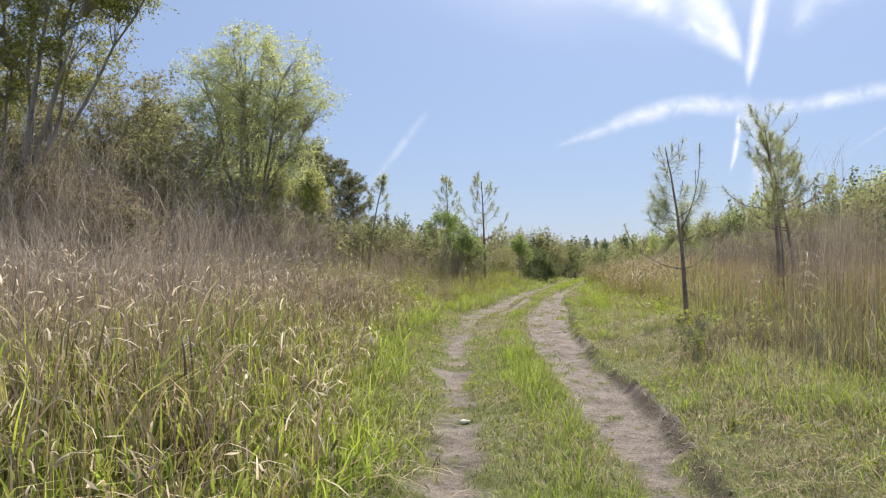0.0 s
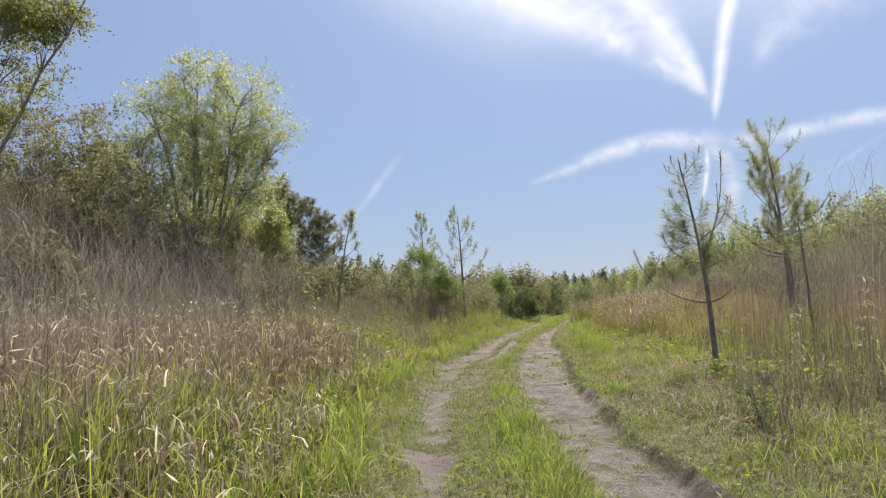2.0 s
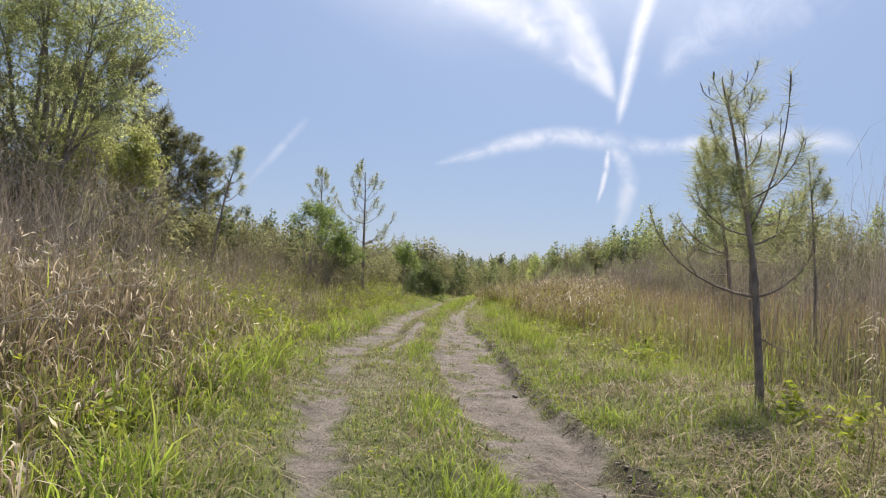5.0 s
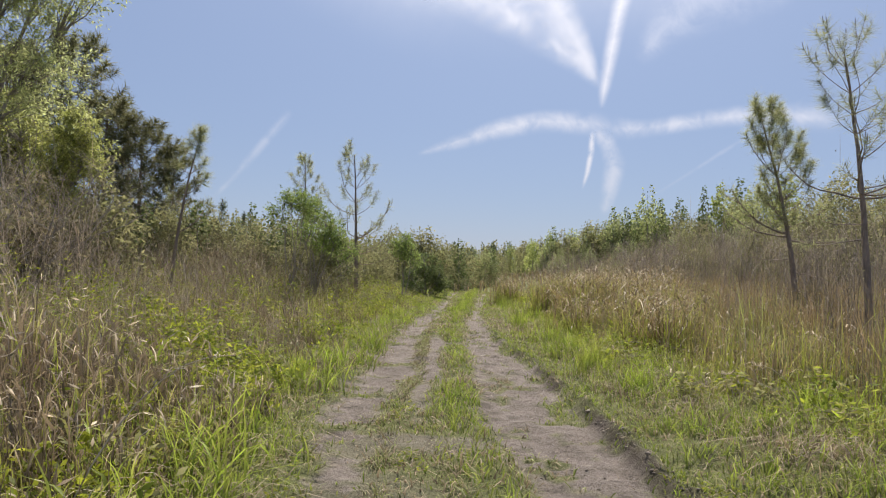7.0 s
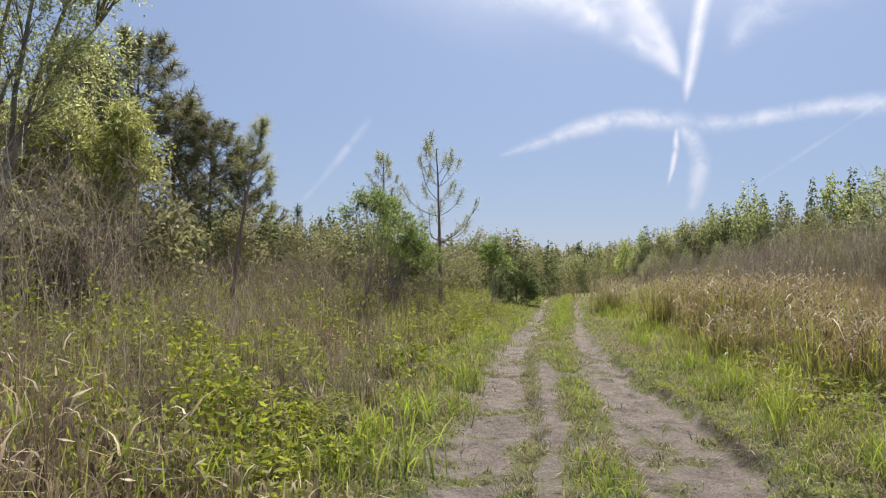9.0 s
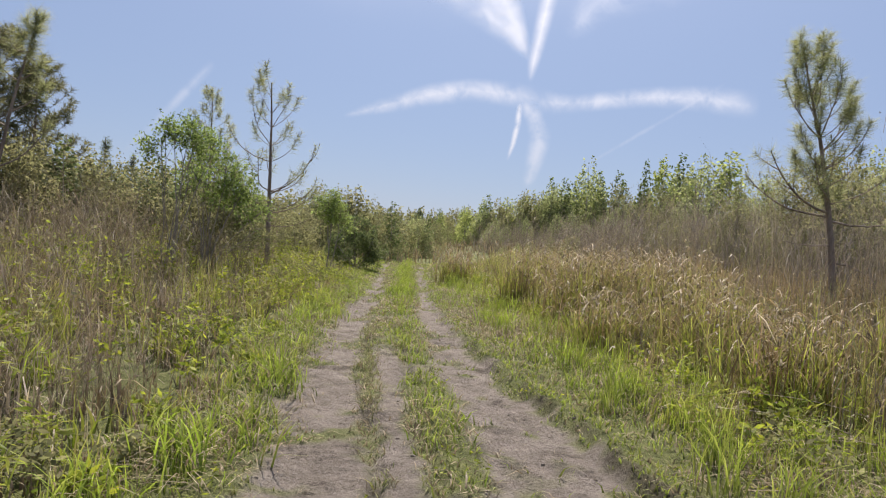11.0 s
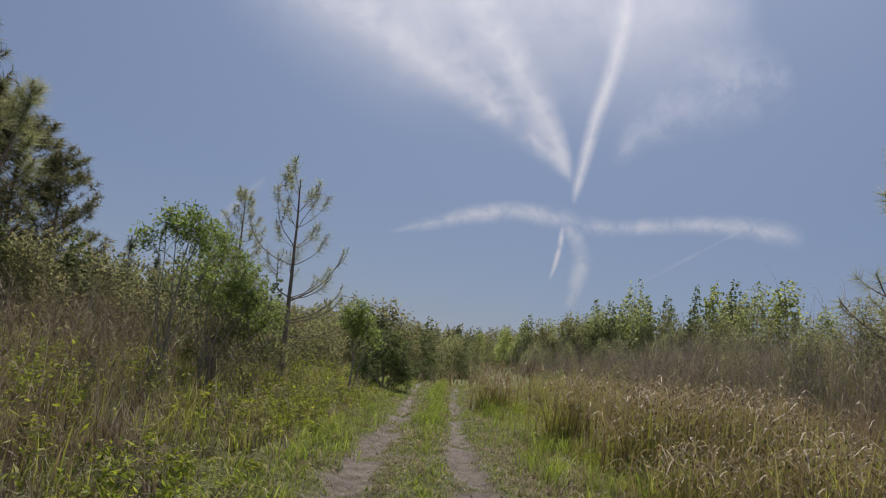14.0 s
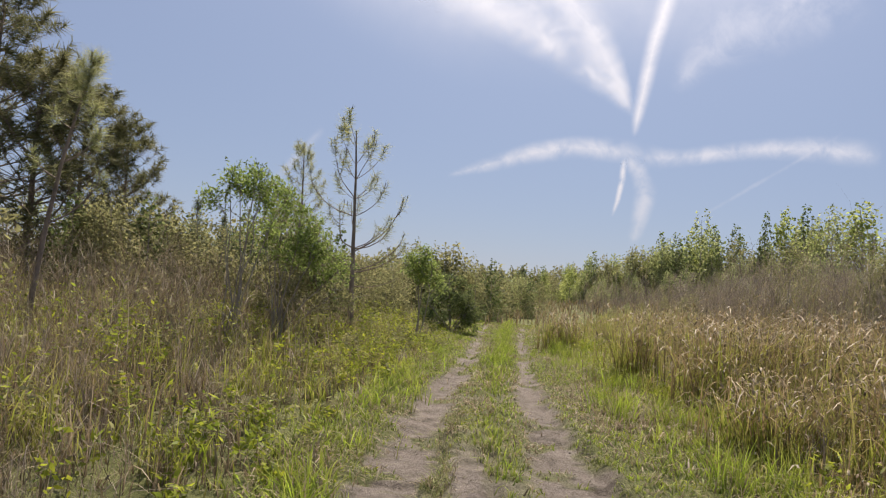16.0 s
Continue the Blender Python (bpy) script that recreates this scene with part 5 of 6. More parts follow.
stems_ = rng.uniform(0, 1, len(x)) < 0.5
hue = rng.uniform(0, 1, len(x)) + 0.5 * (value_noise(x, y, 1.2, 70) - 0.5)
for m, slots in ((stems_ & (hue < 0.42), (3, 5, 1)), (stems_ & (hue >= 0.42) & (hue < 0.75), (1, 5, 2)), (stems_ & (hue >= 0.75), (2, 0, 1))):
    tall_stems(east, x[m], y[m], tall[m] * 1.35, 1, slots, 0.012, 0.05, 0.06, 0.009)
sx, sy = np.repeat(x, 2) + rng.normal(0, 0.10, 2 * len(x)), np.repeat(y, 2) + rng.normal(0, 0.10, 2 * len(x))
pick = rng.uniform(0, 1, len(sx)) + 0.35 * (value_noise(sx, sy, 0.9, 67) - 0.5)
under = np.repeat(tall, 2) * rng.uniform(0.2, 0.6, len(sx))
for mask, slot in ((pick < 0.26, 0), ((pick >= 0.26) & (pick < 0.6), 5), ((pick >= 0.6) & (pick < 0.74), 1), (pick >= 0.74, 3)):
    east.blades(on_ground(sx, sy)[mask], under[mask], rng.uniform(0.008, 0.017, mask.sum()), rng.uniform(0.05, 1.2, mask.sum()), None, 2, slot, 0.45)
# leaning tufts of broad blades with curled dry tips
tx, ty = scatter(6800, 3.6, 18, 15, 56, 1.2)
toff = tx - edge_right(ty)
tx, ty, toff = keep((toff > 0.0) & (rng.uniform(0, 1, len(tx)) < smooth(14, 22, ty)) & (rng.uniform(0, 1, len(tx)) < (1.1 - 0.05 * toff) * (0.25 + 0.9 * smooth(0.35, 0.6, value_noise(tx, ty, 0.9, 69)))), tx, ty, toff)
kind_ = np.where((toff < 0.8) & (rng.uniform(0, 1, len(tx)) < 0.5), 4, rng.choice(6, len(tx), p=(0.46, 0.11, 0.09, 0.04, 0.17, 0.13)))
kind_ = np.where((rng.uniform(0, 1, len(tx)) < 0.72 * smooth(2.5, 5.5, toff)), rng.choice((1, 2, 2, 3), len(tx)), kind_)
big_ = (0.24 + 0.72 * smooth(0, 2.6, toff)) * rng.uniform(0.55, 1.3, len(tx)) * (0.45 + 1.1 * value_noise(tx, ty, 0.9, 69))
k = np.repeat(np.arange(len(tx)), 21)
base = on_ground(tx[k] + rng.normal(0, 0.12, len(k)), ty[k] + rng.normal(0, 0.12, len(k)))
turn, ln = rng.uniform(0, 2 * np.pi, len(k)), np.abs(rng.normal(0.22, 0.36, len(k)))
tall = big_[k] * rng.uniform(0.45, 1.1, len(k))
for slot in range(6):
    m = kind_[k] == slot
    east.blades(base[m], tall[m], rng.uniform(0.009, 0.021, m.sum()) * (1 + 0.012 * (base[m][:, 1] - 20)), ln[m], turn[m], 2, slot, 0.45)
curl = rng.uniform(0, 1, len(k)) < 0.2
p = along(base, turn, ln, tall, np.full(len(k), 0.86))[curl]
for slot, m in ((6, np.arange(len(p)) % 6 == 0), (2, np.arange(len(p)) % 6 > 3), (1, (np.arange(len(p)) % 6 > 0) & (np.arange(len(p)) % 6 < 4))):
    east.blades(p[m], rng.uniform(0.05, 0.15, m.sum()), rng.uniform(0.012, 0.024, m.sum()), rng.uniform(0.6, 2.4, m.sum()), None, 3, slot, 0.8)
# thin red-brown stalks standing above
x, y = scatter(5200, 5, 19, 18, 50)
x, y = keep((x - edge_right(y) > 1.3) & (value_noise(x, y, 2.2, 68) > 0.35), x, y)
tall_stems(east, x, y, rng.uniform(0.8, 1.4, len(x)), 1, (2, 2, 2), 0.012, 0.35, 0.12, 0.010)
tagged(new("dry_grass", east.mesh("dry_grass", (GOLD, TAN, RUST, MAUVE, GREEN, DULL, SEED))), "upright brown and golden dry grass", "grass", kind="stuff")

# tussocks with drooping golden heads
tuss = Growth()
for x0, y0, h in ((5.6, 30.5, 1.2), (6.1, 31.3, 1.35), (6.6, 32.2, 1.3), (7.3, 32.0, 1.35), (6.9, 30.8, 1.25), (7.8, 31.0, 1.4), (5.0, 27.0, 0.8), (6.2, 26.0, 1.0), (5.2, 34.5, 1.2), (4.6, 42.0, 1.0), (6.5, 27.5, 1.2), (5.6, 23.0, 1.0), (6.4, 37.0, 1.3)):
    n = 300
    x, y = x0 + rng.normal(0, 0.36, n), y0 + rng.normal(0, 0.36, n)
    turn, ln = rng.uniform(0, 2 * np.pi, n), np.abs(rng.normal(0.15, 0.2, n))
    tall = 1.25 * h * rng.uniform(0.5, 1.1, n)
    base = on_ground(x, y)
    fresh_ = rng.uniform(0, 1, n) < 0.62
    for m, slot in ((fresh_, 0), (~fresh_, 2)):
        tuss.blades(base[m], tall[m], rng.uniform(0.014, 0.028, m.sum()), ln[m] * 1.5, turn[m], 3, slot, 0.4)
    p = along(base, turn, ln, tall, rng.uniform(0.75, 1.0, n))
    on = rng.uniform(0, 1, n) < 0.42
    tuss.blades(p[on], rng.uniform(0.1, 0.26, on.sum()), 0.026, rng.uniform(0.8, 2.2, on.sum()), None, 3, 1, 0.9)
    tuss.blades(p[~on], rng.uniform(0.1, 0.28, (~on).sum()), 0.024, rng.uniform(0.8, 2.2, (~on).sum()), None, 3, 2, 0.9)
tagged(new("grass_tussocks", tuss.mesh("grass_tussocks", (GOLD, STRAW, RUST))), "golden tussocks with drooping dry heads", "grass", kind="stuff")

# weeds and dead growth on the west side further on
weeds = Growth()
x, y = scatter(4600, -12, 1.4, 9, 50, 1.45)
off = edge_left(y) - x
x, y, off = keep((off > -0.1) & ((y > 13) | (off < 0.9)) & (rng.uniform(0, 1, len(x)) < (1 - (0.35 + 0.35 * (1 - smooth(17, 24, y))) * smooth(0.9, 1.8, off)) * (1.1 - 0.07 * off) * (0.35 + 0.9 * smooth(0.35, 0.6, value_noise(x, y, 1.7, 73)))), x, y, off)
big_ = (0.26 + 0.5 * smooth(0, 1.8, off) + 0.3 * smooth(2.5, 5, off)) * rng.uniform(0.6, 1.3, len(x)) * (0.7 + 0.6 * value_noise(x, y, 1.6, 71))
x2, y2 = scatter(700, 4, 11, 9, 44)
off2 = x2 - edge_right(y2)
x2, y2, off2 = keep((off2 > -0.4) & (off2 < 4) & (value_noise(x2, y2, 1.4, 72) > 0.5), x2, y2, off2)
x, y = np.concatenate([x, x2]), np.concatenate([y, y2])
big_ = np.concatenate([big_, rng.uniform(0.2, 0.6, len(x2))])
k = np.repeat(np.arange(len(x)), 7)
base = on_ground(x[k] + rng.normal(0, 0.08, len(k)), y[k] + rng.normal(0, 0.08, len(k)))
tall = big_[k] * rng.uniform(0.5, 1.1, len(k))
turn, ln = rng.uniform(0, 2 * np.pi, len(k)), np.abs(rng.normal(0.15, 0.35, len(k)))
weeds.blades(base, tall, 0.008, ln, turn, 2, 0, 0.2)
i = np.repeat(np.arange(len(k)), 10)
at = along(base[i], turn[i], ln[i], tall[i], rng.uniform(0.3, 1.03, len(i)) ** 0.7) + rng.normal(0, 0.03, (len(i), 3)) * np.array([1, 1, 0.5])
kind_ = rng.uniform(0, 1, len(x))[k][i]
for m, slot, long, broad in ((kind_ < 0.5, 1, 0.085, 0.42), ((kind_ >= 0.5) & (kind_ < 0.75), 2, 0.13, 0.15), (kind_ >= 0.75, 3, 0.08, 0.40)):
    n = m.sum()
    size = long * rng.uniform(0.55, 1.2, n)
    weeds.leaves(at[m], rng.normal(size=(n, 3)) * np.array([1, 1, 0.5]) + np.array([0, 0, 0.2]), size, size * broad * rng.uniform(0.7, 1.3, n), slot)
tagged(new("weeds", weeds.mesh("weeds", (BROWN, WEED, GREEN, OLIVE))), "yellow-green leafy weeds among dead stalks", "weeds", kind="stuff")

west = Growth()
x, y = scatter(7600, -15, 1.0, 13, 55, 1.5)
off = edge_left(y) - x
x, y, off = keep((off > 0.5) & ((y > 16) | (off > 9)), x, y, off)
tall = (0.3 + 0.5 * smooth(0, 4, off)) * rng.uniform(0.5, 1.5, len(x)) * (0.7 + 0.6 * value_noise(x, y, 2.0, 81))
tall_stems(west, x, y, tall, 2, (1, 3, 2), 0.016, 0.06, 0.5, 0.009)
mask = (off < 7) & (rng.uniform(0, 1, len(x)) < 0.6)
p = on_ground(x, y)[mask] + np.array([0, 0, 1.0]) * (tall[mask] * rng.uniform(0.3, 0.95, mask.sum()))[:, None]
west.blades(p, rng.uniform(0.06, 0.2, len(p)), rng.uniform(0.008, 0.020, len(p)), rng.uniform(0.6, 2.4, len(p)), None, 3, 2, 0.75)
# crossed and fallen dead stems
mask = rng.uniform(0, 1, len(x)) < 0.5
p = on_ground(x, y)[mask] + np.array([0, 0, 1.0]) * (tall[mask] * rng.uniform(0, 0.5, mask.sum()))[:, None]
west.blades(p, rng.uniform(0.1, 0.35, len(p)), rng.uniform(0.006, 0.012, len(p)), rng.uniform(0.8, 4.0, len(p)), None, 3, 4, 0.3)
tx, ty = scatter(2300, -10, 0.6, 11, 44, 1.35)
toff = edge_left(ty) - tx
tx, ty, toff = keep((toff > 0.0) & ((ty > 14) | (toff < 1.2)), tx, ty, toff)
kind_ = rng.choice(6, len(tx), p=(0.30, 0.26, 0.05, 0.12, 0.03, 0.24))
k = np.repeat(np.arange(len(tx)), 18)
base = on_ground(tx[k] + rng.normal(0, 0.11, len(k)), ty[k] + rng.normal(0, 0.11, len(k)))
turn, ln = rng.uniform(0, 2 * np.pi, len(k)), np.abs(rng.normal(0.25, 0.4, len(k)))
tall = ((0.3 + 0.5 * smooth(0, 2.5, toff)) * rng.uniform(0.6, 1.3, len(tx)))[k] * rng.uniform(0.45, 1.1, len(k))
for slot in range(6):
    m = kind_[k] == slot
    west.blades(base[m], tall[m], rng.uniform(0.011, 0.024, m.sum()), ln[m], turn[m], 2, slot, 0.45)
tagged(new("rough_grass", west.mesh("rough_grass", (GOLD, BROWN, STRAW, TAN, STALK, GREEN))), "rough mixed dead and green grass", "grass", kind="stuff")


# bare brush
def brush(name, label, x, y, tall, wide, twigs=5, lean=0.25, mat=None):
    g = Growth()
    n = len(x)
    base = on_ground(x, y)
    turn = rng.uniform(0, 2 * np.pi, n)
    ln = np.abs(rng.normal(0, lean, n))
    g.blades(base, tall, wide, ln, turn, 3, 0, 0.15)
    for k in range(twigs):
        p = along(base, turn, ln, tall, rng.uniform(0.3, 0.95, n))
        g.blades(p, tall * rng.uniform(0.12, 0.38, n), wide * 0.6, rng.uniform(0.3, 1.2, n), None, 2, 0, 0.1)
    return tagged(new(name, g.mesh(name, (mat or TWIG,))), label, "brush", kind="stuff")


x, y = scatter(4600, -14, -1.4, 3, 28)
x, y = keep((edge_left(y) - x > 2.0 + 1.2 * value_noise(x, y, 2, 95)) & (rng.uniform(0, 1, len(x)) < 1 - 0.6 * smooth(13, 18, y)), x, y)
brush("dead_stalks", "tall grey-brown dead stalks behind the grass", x, y, rng.uniform(1.2, 2.7, len(x)) * (0.72 + 0.5 * value_noise(x, y, 2.5, 96)) * (1 - 0.35 * smooth(12, 17, y)), 0.0105, 5, 0.28, STALK)
x, y = scatter(1300, -15.5, -6.0, 16.5, 27)
brush("bare_brush", "tall leafless twiggy brush before the willows", x, y, rng.uniform(1.8, 3.6, len(x)) * (0.7 + 0.5 * value_noise(x, y, 2, 97)) * (1 + 0.5 * smooth(8, 13, -x)), 0.014, 8, 0.24, STALK)
def twig_bushes(name, label, x, y, tall, wide, stems=9, twigs=3, mats=None):
    """Leafless bushes: stems that fan out from one root, forked twigs and a few withered leaves."""
    g = Growth()
    k = np.repeat(np.arange(len(x)), stems)
    spread = (tall * 0.12)[k]
    base = on_ground(x[k] + rng.normal(0, 1, len(k)) * spread, y[k] + rng.normal(0, 1, len(k)) * spread)
    h = tall[k] * rng.uniform(0.5, 1.1, len(k))
    w = wide[k]
    hue = rng.integers(0, 2, len(x))[k]
    turn, ln = rng.uniform(0, 2 * np.pi, len(k)), np.abs(rng.normal(0.1, 0.36, len(k)))
    for slot in (0, 1):
        m = hue == slot
        g.blades(base[m], h[m], w[m], ln[m], turn[m], 2, slot, 0.2)
        for t in range(twigs):
            p = along(base[m], turn[m], ln[m], h[m], rng.uniform(0.25, 0.95, m.sum()))
            g.blades(p, h[m] * rng.uniform(0.15, 0.42, m.sum()), w[m] * 0.7, rng.uniform(0.3, 1.6, m.sum()), None, 2, slot, 0.25)
    p = along(base, turn, ln, h, rng.uniform(0.5, 1.0, len(k))) + rng.normal(0, 0.05, (len(k), 3))
    g.leaves(p, rng.normal(size=p.shape), w * 6, w * 2.2, 2)
    return tagged(new(name, g.mesh(name, mats or (TWIG, BROWN, THICKET))), label, "brush", kind="stuff")


x, y = scatter(2250, 7.0, 46, 9, 80, 0.9)
off = x - edge_right(y)
x, y, off = keep(off > 3.0 + 4 * value_noise(x, y, 6, 91) + 2.5 * smooth(20, 30, y) * (1 - smooth(40, 50, y)), x, y, off)
twig_bushes("bare_brush", "bare grey-brown brush over the meadow", x, y, rng.uniform(1.0, 2.0, len(x)) * (0.7 + 0.6 * value_noise(x, y, 5, 92)) * (1 + np.clip(y - 30, 0, 60) * 0.010 + np.clip(0.16 * (x - 9), 0, 1.3) * (1 - smooth(50, 70, y))), 0.007 + 0.0003 * y, 9, 3, (TWIG, MAUVE, THICKET))
x, y = scatter(1700, -22, -0.8, 15, 56, 1.1)
off = edge_left(y) - x
x, y, off = keep(off > 1.6 + 2.2 * value_noise(x, y, 3, 93), x, y, off)
twig_bushes("bare_brush", "bare brown brush under the trees", x, y, rng.uniform(0.7, 1.5, len(x)) * (0.7 + 0.6 * value_noise(x, y, 4, 94)) * (0.55 + 0.45 * smooth(2, 7, off) + 0.65 * smooth(22, 32, y)), 0.007 + 0.00025 * y, 9, 3, (BROWN, TWIG, THICKET))
x, y = scatter(900, -7, 0.4, 11, 29, 1.3)
off = edge_left(y) - x
x, y, off = keep((off > 0.7) & (value_noise(x, y, 1.5, 99) > 0.42), x, y, off)
twig_bushes("dead_weeds", "low tangle of grey-brown dead weed stalks", x, y, rng.uniform(0.4, 0.85, len(x)) * (0.8 + 0.35 * smooth(1, 4, off)), np.full(len(x), 0.0065), 12, 5, (STALK, BROWN, THICKET))
x, y = scatter(420, 4.75, 6.9, 6.4, 9.6)
x, y = keep(value_noise(x, y, 0.9, 98) > 0.4, x, y)
brush("dead_brush", "low tangle of dark brown dead growth", x, y, rng.uniform(0.25, 0.6, len(x)), 0.010, 6, 0.7, BROWN)
x, y = rng.normal(9.5, 0.3, 34), rng.normal(17, 0.35, 34)
brush("dead_reeds", "thin tall dead reeds leaning over the dry grass", x, y, rng.uniform(2.2, 4.1, len(x)), 0.010, 6, 0.13, STALK)

# meadow out to the woods
field = Growth()
x, y = scatter(15000, -50, 80, 42, 125, 1.0)
x2, y2 = scatter(8000, -50, 60, -40, 42)
x2, y2 = keep((x2 > 13) | (x2 < -8) | ((y2 < -2) & ((x2 > 6.2) | (x2 < 1.6))), x2, y2)
x, y = np.concatenate([x, x2]), np.concatenate([y, y2])
x, y = keep((x > edge_right(y) + 1) | (x < edge_left(y) - 1) | (y > 56), x, y)
field.blades(on_ground(x, y), rng.uniform(0.4, 1.1, len(x)), 0.02 + 0.0010 * np.clip(y - 20, 0, 120), rng.uniform(0, 0.9, len(x)), None, 2, 0, 0.3)
x, y = x[::2], y[::2]
field.blades(on_ground(x, y) + np.array([0, 0, 0.1]), rng.uniform(0.3, 0.9, len(x)), 0.02 + 0.0010 * np.clip(y - 20, 0, 120), rng.uniform(0, 0.9, len(x)), None, 2, 1, 0.3)
tagged(new("meadow_grass", field.mesh("meadow_grass", (RUST, TWIG))), "pale brown meadow grass reaching the woods", "grass", kind="stuff")

# ---- loose things on the track ----
def lumps(name, label, spots, sizes, mat, category):
    """Rough earth crumbs, each a squashed and dented ball."""
    g = Growth()
    ball = bmesh.new()
    bmesh.ops.create_icosphere(ball, subdivisions=1, radius=1)
    v0 = np.array([v.co[:] for v in ball.verts])
    f0 = np.array([[v.index for v in f.verts] for f in ball.faces])
    ball.free()
    n = len(spots)
    v = v0[None] * (1 + rng.normal(0, 0.22, (n, len(v0), 1))) * (np.array([1.2, 1.0, 0.6]) * rng.uniform(0.7, 1.3, (n, 3)))[:, None] * sizes[:, None, None] + spots[:, None]
    f = f0[None] + (np.arange(n) * len(v0))[:, None, None]
    g.put(v, f, np.repeat(rng.uniform(0, 1, (n, 1, 2)), len(v0), 1), 0)
    return tagged(new(name, g.mesh(name, (mat,), True)), label, category, kind="stuff")


y = rng.uniform(1, 27, 3000)
y = y[rng.uniform(0, 1, len(y)) < np.clip(1.1 * value_noise(y * 0, y, 0.6, 14) - 0.25 - 0.3 * smooth(14, 20, y), 0, 1)]
x = rut_right(y) + half_right(y) - 0.03 + np.abs(rng.normal(0.0, 0.1, len(y)))
x2, y2 = scatter(900, 0, 4.2, 2, 30)
x2, y2 = keep(bare_earth(x2, y2) > 0.3, x2, y2)
x, y = np.concatenate([x, x2]), np.concatenate([y, y2])
size = np.concatenate([0.004 + 0.016 * rng.uniform(0, 1, len(y) - len(x2)) ** 2.5, rng.uniform(0.004, 0.014, len(x2))])
lumps("earth_clods", "dark earth clods crumbled along the rut's edge", on_ground(x, y) + np.array([0, 0, 0.004]), size, CLOD, "earth")
for x0, y0, r in ((3.02, 13.7, 0.04), (3.14, 17.6, 0.045)):
    lumps("earth_clod", "dark lump of earth at the rut's edge", on_ground(np.array([x0]), np.array([y0])) + np.array([0, 0, r * 0.4]), np.array([r]), CLOD, "earth")
lumps("wood_chip", "pale chip lying in the rut", on_ground(np.array([2.16]), np.array([4.2])) + np.array([0, 0, 0.015]), np.array([0.04]), PALE, "wood chip")

litter = Growth()
x, y = scatter(2600, -0.4, 4.4, 1, 32)
x, y = keep(bare_earth(x, y) > 0.25, x, y)
litter.blades(on_ground(x, y) + np.array([0, 0, 0.006]), rng.uniform(0.004, 0.03, len(x)), rng.uniform(0.003, 0.007, len(x)), rng.uniform(3, 9, len(x)), None, 2, 0, 0.05)
tagged(new("straw_litter", litter.mesh("straw_litter", (STRAW,))), "broken dry stalks lying on the sand", "litter", kind="stuff")


def bent_stalk(base, turn, reach, rise, label, thick=0.006):
    """One long dry stalk that leans out and droops, with a feathered tip and a few leaves."""
    root = new("dry_stalk")
    root.location = (base[0], base[1], float(height(np.array(base[0]), np.array(base[1]))))
    tagged(root, label, "dry stalk", "long dry stalks")
    q = np.linspace(0, 1, 9)
    a = radians(turn)
    line = np.stack([math.cos(a) * reach * q ** 1.2, math.sin(a) * reach * q ** 1.2, rise * (q * 1.7 - 0.75 * q ** 2.4)], 1)
    g = Growth()
    g.tube(line, thick * (1 - 0.6 * q), 5)
    part("stalk", g, (STALKWOOD,), root, smooth_faces=True)
    for k in (3, 5, 7):
        h = Growth()
        h.blades(np.repeat(line[k][None], 2, 0), rng.uniform(0.12, 0.3, 2), 0.014, rng.uniform(0.6, 1.8, 2), None, 3, 0, 0.7)
        part("leaf", h, (STRAW,), root)
    h = Growth()
    h.blades(np.repeat(line[-1][None], 14, 0) - (line[-1] - line[-2]) * rng.uniform(0, 1, (14, 1)), rng.uniform(0.03, 0.10, 14), 0.006, rng.uniform(0.5, 2, 14), None, 2, 0, 0.6)
    part("plume", h, (SEED,), root)


for base, turn, reach, rise in (((-1.0, 8.4), -4, 1.6, 1.25), ((-1.1, 8.1), 3, 1.35, 1.05), ((-1.3, 8.8), 0, 1.0, 1.3), ((-0.9, 7.6), 60, 0.6, 1.5), ((-1.5, 10.0), 25, 1.3, 1.25), ((-1.9, 9.4), 35, 1.6, 0.95), ((-2.3, 8.0), 15, 1.5, 1.6), ((-2.6, 5.0), 60, 1.1, 1.9), ((-3.4, 6.2), 120, 0.9, 2.0),
                                ((-0.6, 13.2), 10, 0.9, 1.1), ((4.95, 16.2), 200, 0.7, 0.7), ((5.3, 17.0), 170, 0.9, 0.5), ((6.0, 22.0), 178, 1.7, 0.32), ((6.6, 22.4), 185, 2.0, 0.45),
                                ((5.9, 20.8), 150, 1.0, 0.3), ((7.2, 33.0), 40, 0.9, 1.5), ((-3.2, 20.5), 60, 0.7, 1.4), ((-3.8, 21.5), 100, 0.5, 1.6), ((-2.8, 19.0), -20, 0.9, 0.9)):
    bent_stalk(base, turn, reach, rise, "long bent dry stalk arching over the grass")


def curly_weed(spot, tall, label):
    root = planted("dead_weed", spot, label, "weed", "")
    g = Growth()
    line = limb((0, 0, 0), (0.05, 0, 1), tall, (0.05, 0, 0.1), 9, 0.05)
    g.tube(line, np.linspace(0.007, 0.003, 9), 5)
    part("stalk", g, (STALKWOOD,), root, smooth_faces=True)
    for k in range(3, 9):
        h = Growth()
        n = 7
        h.blades(line[k] + rng.normal(0, 0.02, (n, 3)), rng.uniform(0.06, 0.16, n), rng.uniform(0.012, 0.022, n), rng.uniform(0.6, 2.2, n), None, 4, 0, 0.8)
        part("leaf", h, (SEED,), root)


curly_weed((7.2, 11.5), 1.55, "pale dead weed with curled withered leaves")
curly_weed((6.7, 12.6), 1.1, "pale dead weed with curled withered leaves")

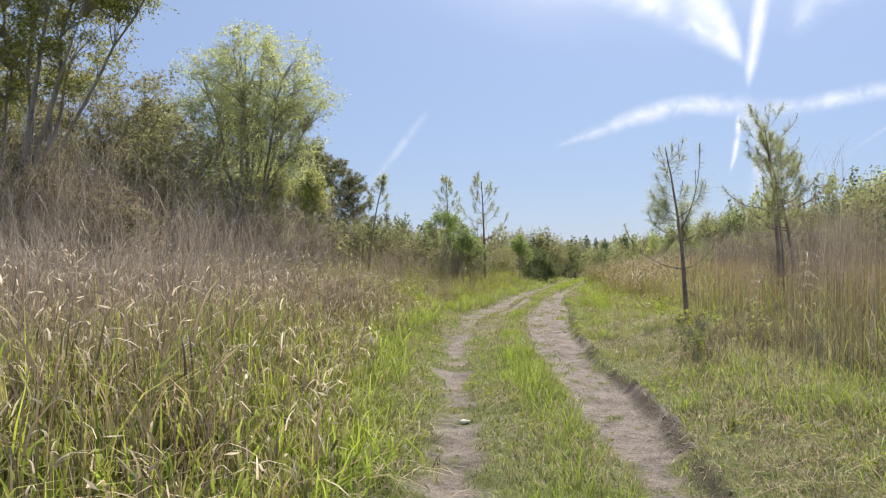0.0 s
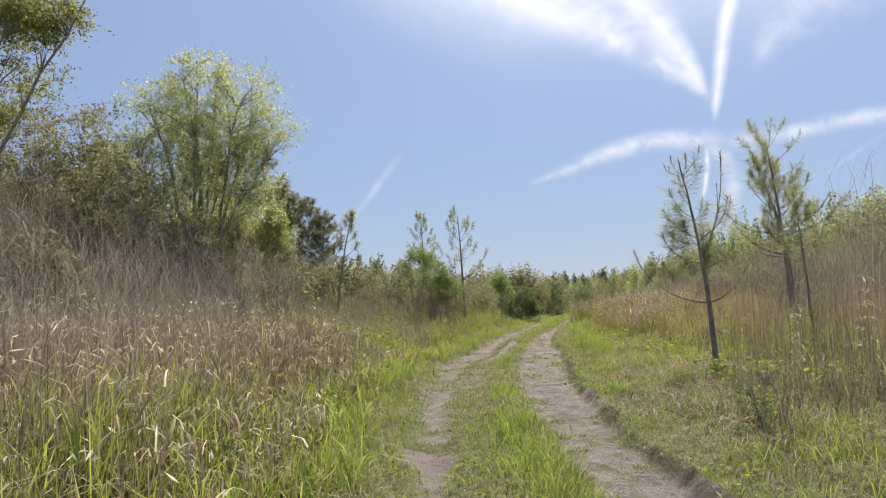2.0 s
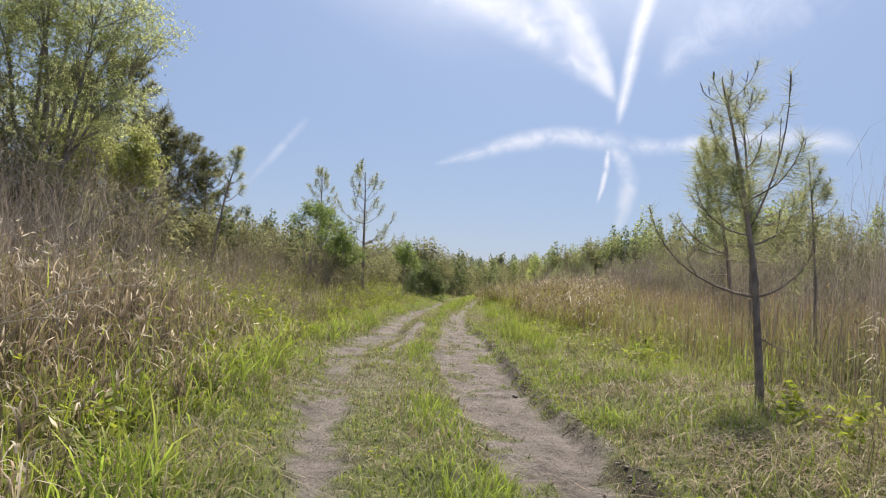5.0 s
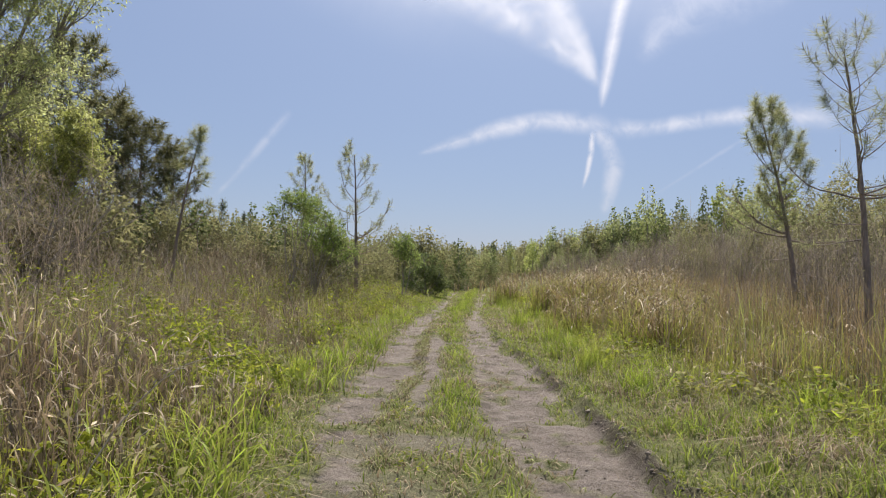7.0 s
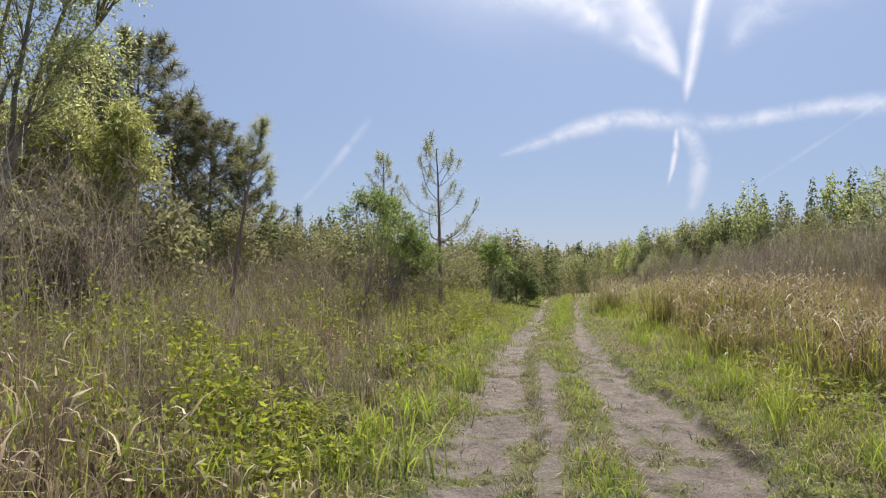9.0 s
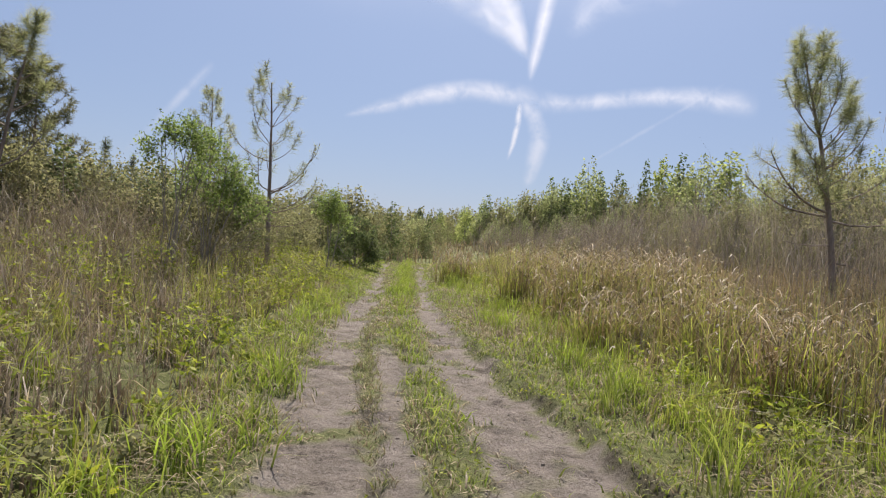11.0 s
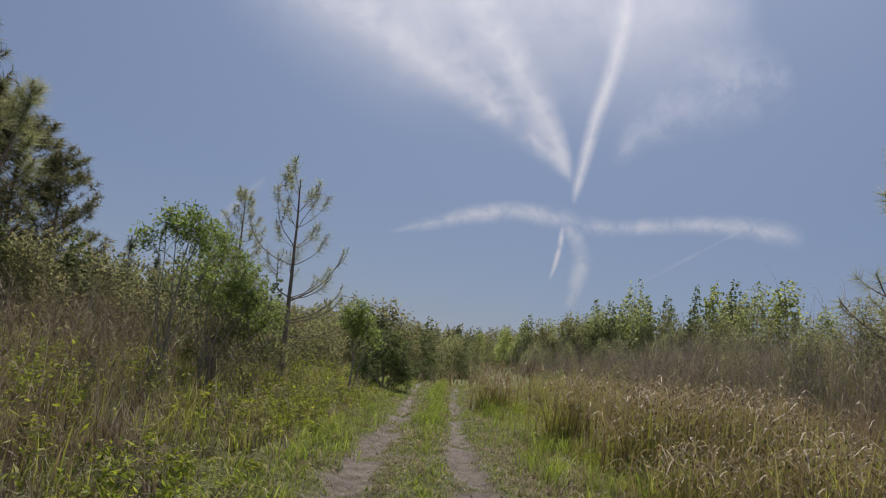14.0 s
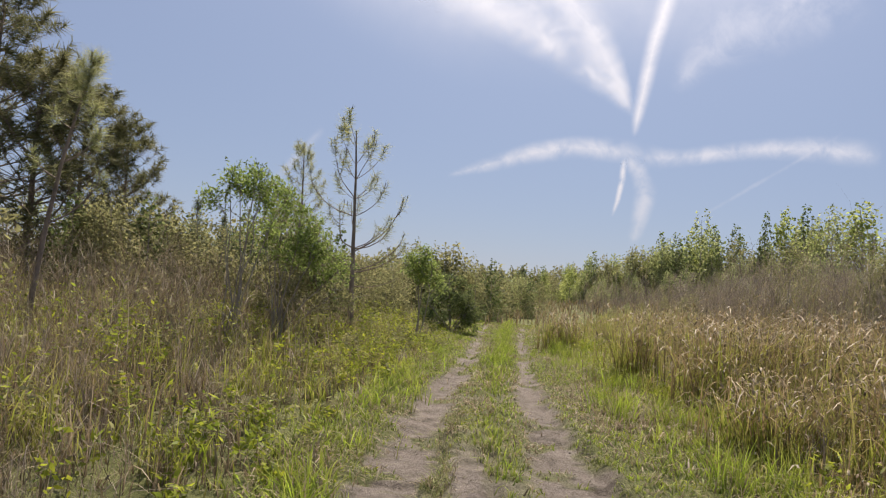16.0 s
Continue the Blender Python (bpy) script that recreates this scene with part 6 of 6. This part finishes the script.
# ---- contrails and a sun-glow sheet, far up in the sky ----
TRAILS = {
    "upright": ((776, 1692, 52), (778, 1457, 47), (746, 1220, 44), (699, 1030, 38), (670, 844, 33), (649, 716, 26), (638, 631, 13)),
    "fan": ((-369, 1450, 336), (24, 1220, 256), (265, 1089, 166), (461, 954, 100), (565, 830, 55), (639, 726, 24)),
    # glowing sheet: thin cloud that also stands in for the sun's glow
    "haze_glow": ((-888, 1572, 337), (-94, 1439, 560), (649, 1499, 582), (1386, 1617, 426)),
    "stream": ((-792, 1537, 157), (-403, 1364, 123), (-110, 1203, 98), (203, 1047, 93), (444, 906, 75), (567, 808, 44), (624, 735, 18)),
    "streak": ((17, 1642, 139), (166, 1449, 121), (302, 1256, 102), (433, 1099, 89), (534, 940, 62), (608, 801, 31), (634, 725, 13)),
    "arc": ((-80, 442, 11), (90, 502, 33), (261, 560, 44), (413, 593, 46), (591, 594, 50), (704, 581, 55)),
    "right": ((660, 575, 66), (815, 577, 37), (1033, 619, 39), (1230, 648, 44), (1429, 656, 55), (1652, 642, 66)),
    "small": ((625, 571, 13), (622, 476, 15), (609, 397, 12), (590, 327, 7)),
    "tail": ((634, 572, 33), (693, 519, 39), (724, 434, 46), (704, 331, 39), (677, 217, 22)),
    "thin": ((866, 303, 7), (1135, 486, 11), (1322, 611, 10), (1509, 747, 11)),
    "far": ((-916, 218, 10), (-757, 401, 22), (-588, 618, 23)),
    "veil": ((800, 860, 40), (960, 1060, 120), (1220, 1240, 190), (1588, 1400, 200)),
}
THICK = {"upright": 1.0, "fan": 0.45, "stream": 0.62, "streak": 0.72, "arc": 0.72, "right": 0.62, "small": 0.85, "tail": 0.5, "thin": 0.13, "far": 0.26, "veil": 0.3, "haze_glow": 0.75}
for k, (key, rows) in enumerate(TRAILS.items()):
    rows = np.array(rows, dtype=float)
    q = np.linspace(0, len(rows) - 1, 40)
    cx, cz, w = (np.interp(q, np.arange(len(rows)), rows[:, i]) for i in range(3))
    for i in range(3):
        cx[1:-1], cz[1:-1], w[1:-1] = ((a[:-2] + 2 * a[1:-1] + a[2:]) / 4 for a in (cx, cz, w))
    tx, tz = np.gradient(cx), np.gradient(cz)
    ln = np.hypot(tx, tz)
    ox, oz = -tz / ln * w * 1.25, tx / ln * w * 1.25
    yy = np.full(40, 3000.0 + 12 * k)
    v = np.concatenate([np.stack([cx + ox, yy, cz + oz], 1), np.stack([cx - ox, yy, cz - oz], 1)])
    u = np.concatenate([np.stack([q / q[-1], np.zeros(40)], 1), np.stack([q / q[-1], np.ones(40)], 1)])
    i = np.arange(39)
    me = raw_mesh("contrail", v, np.stack([i, i + 1, i + 41, i + 40], 1), u, (cloud_material("ice_cloud_" + key, THICK[key], 0.004 if key == "haze_glow" else 0.006 if key in ("veil", "fan") else 0.010, 0.5 if key == "haze_glow" else 0.7 if key == "upright" else 1.5 if key in ("stream", "streak", "arc", "right") else 2.2),))
    tagged(new("contrail", me), "faint white veil of high cloud and sun glow" if key in ("veil", "haze_glow") else "white contrail drifting apart in the blue sky", "cloud", kind="structure")
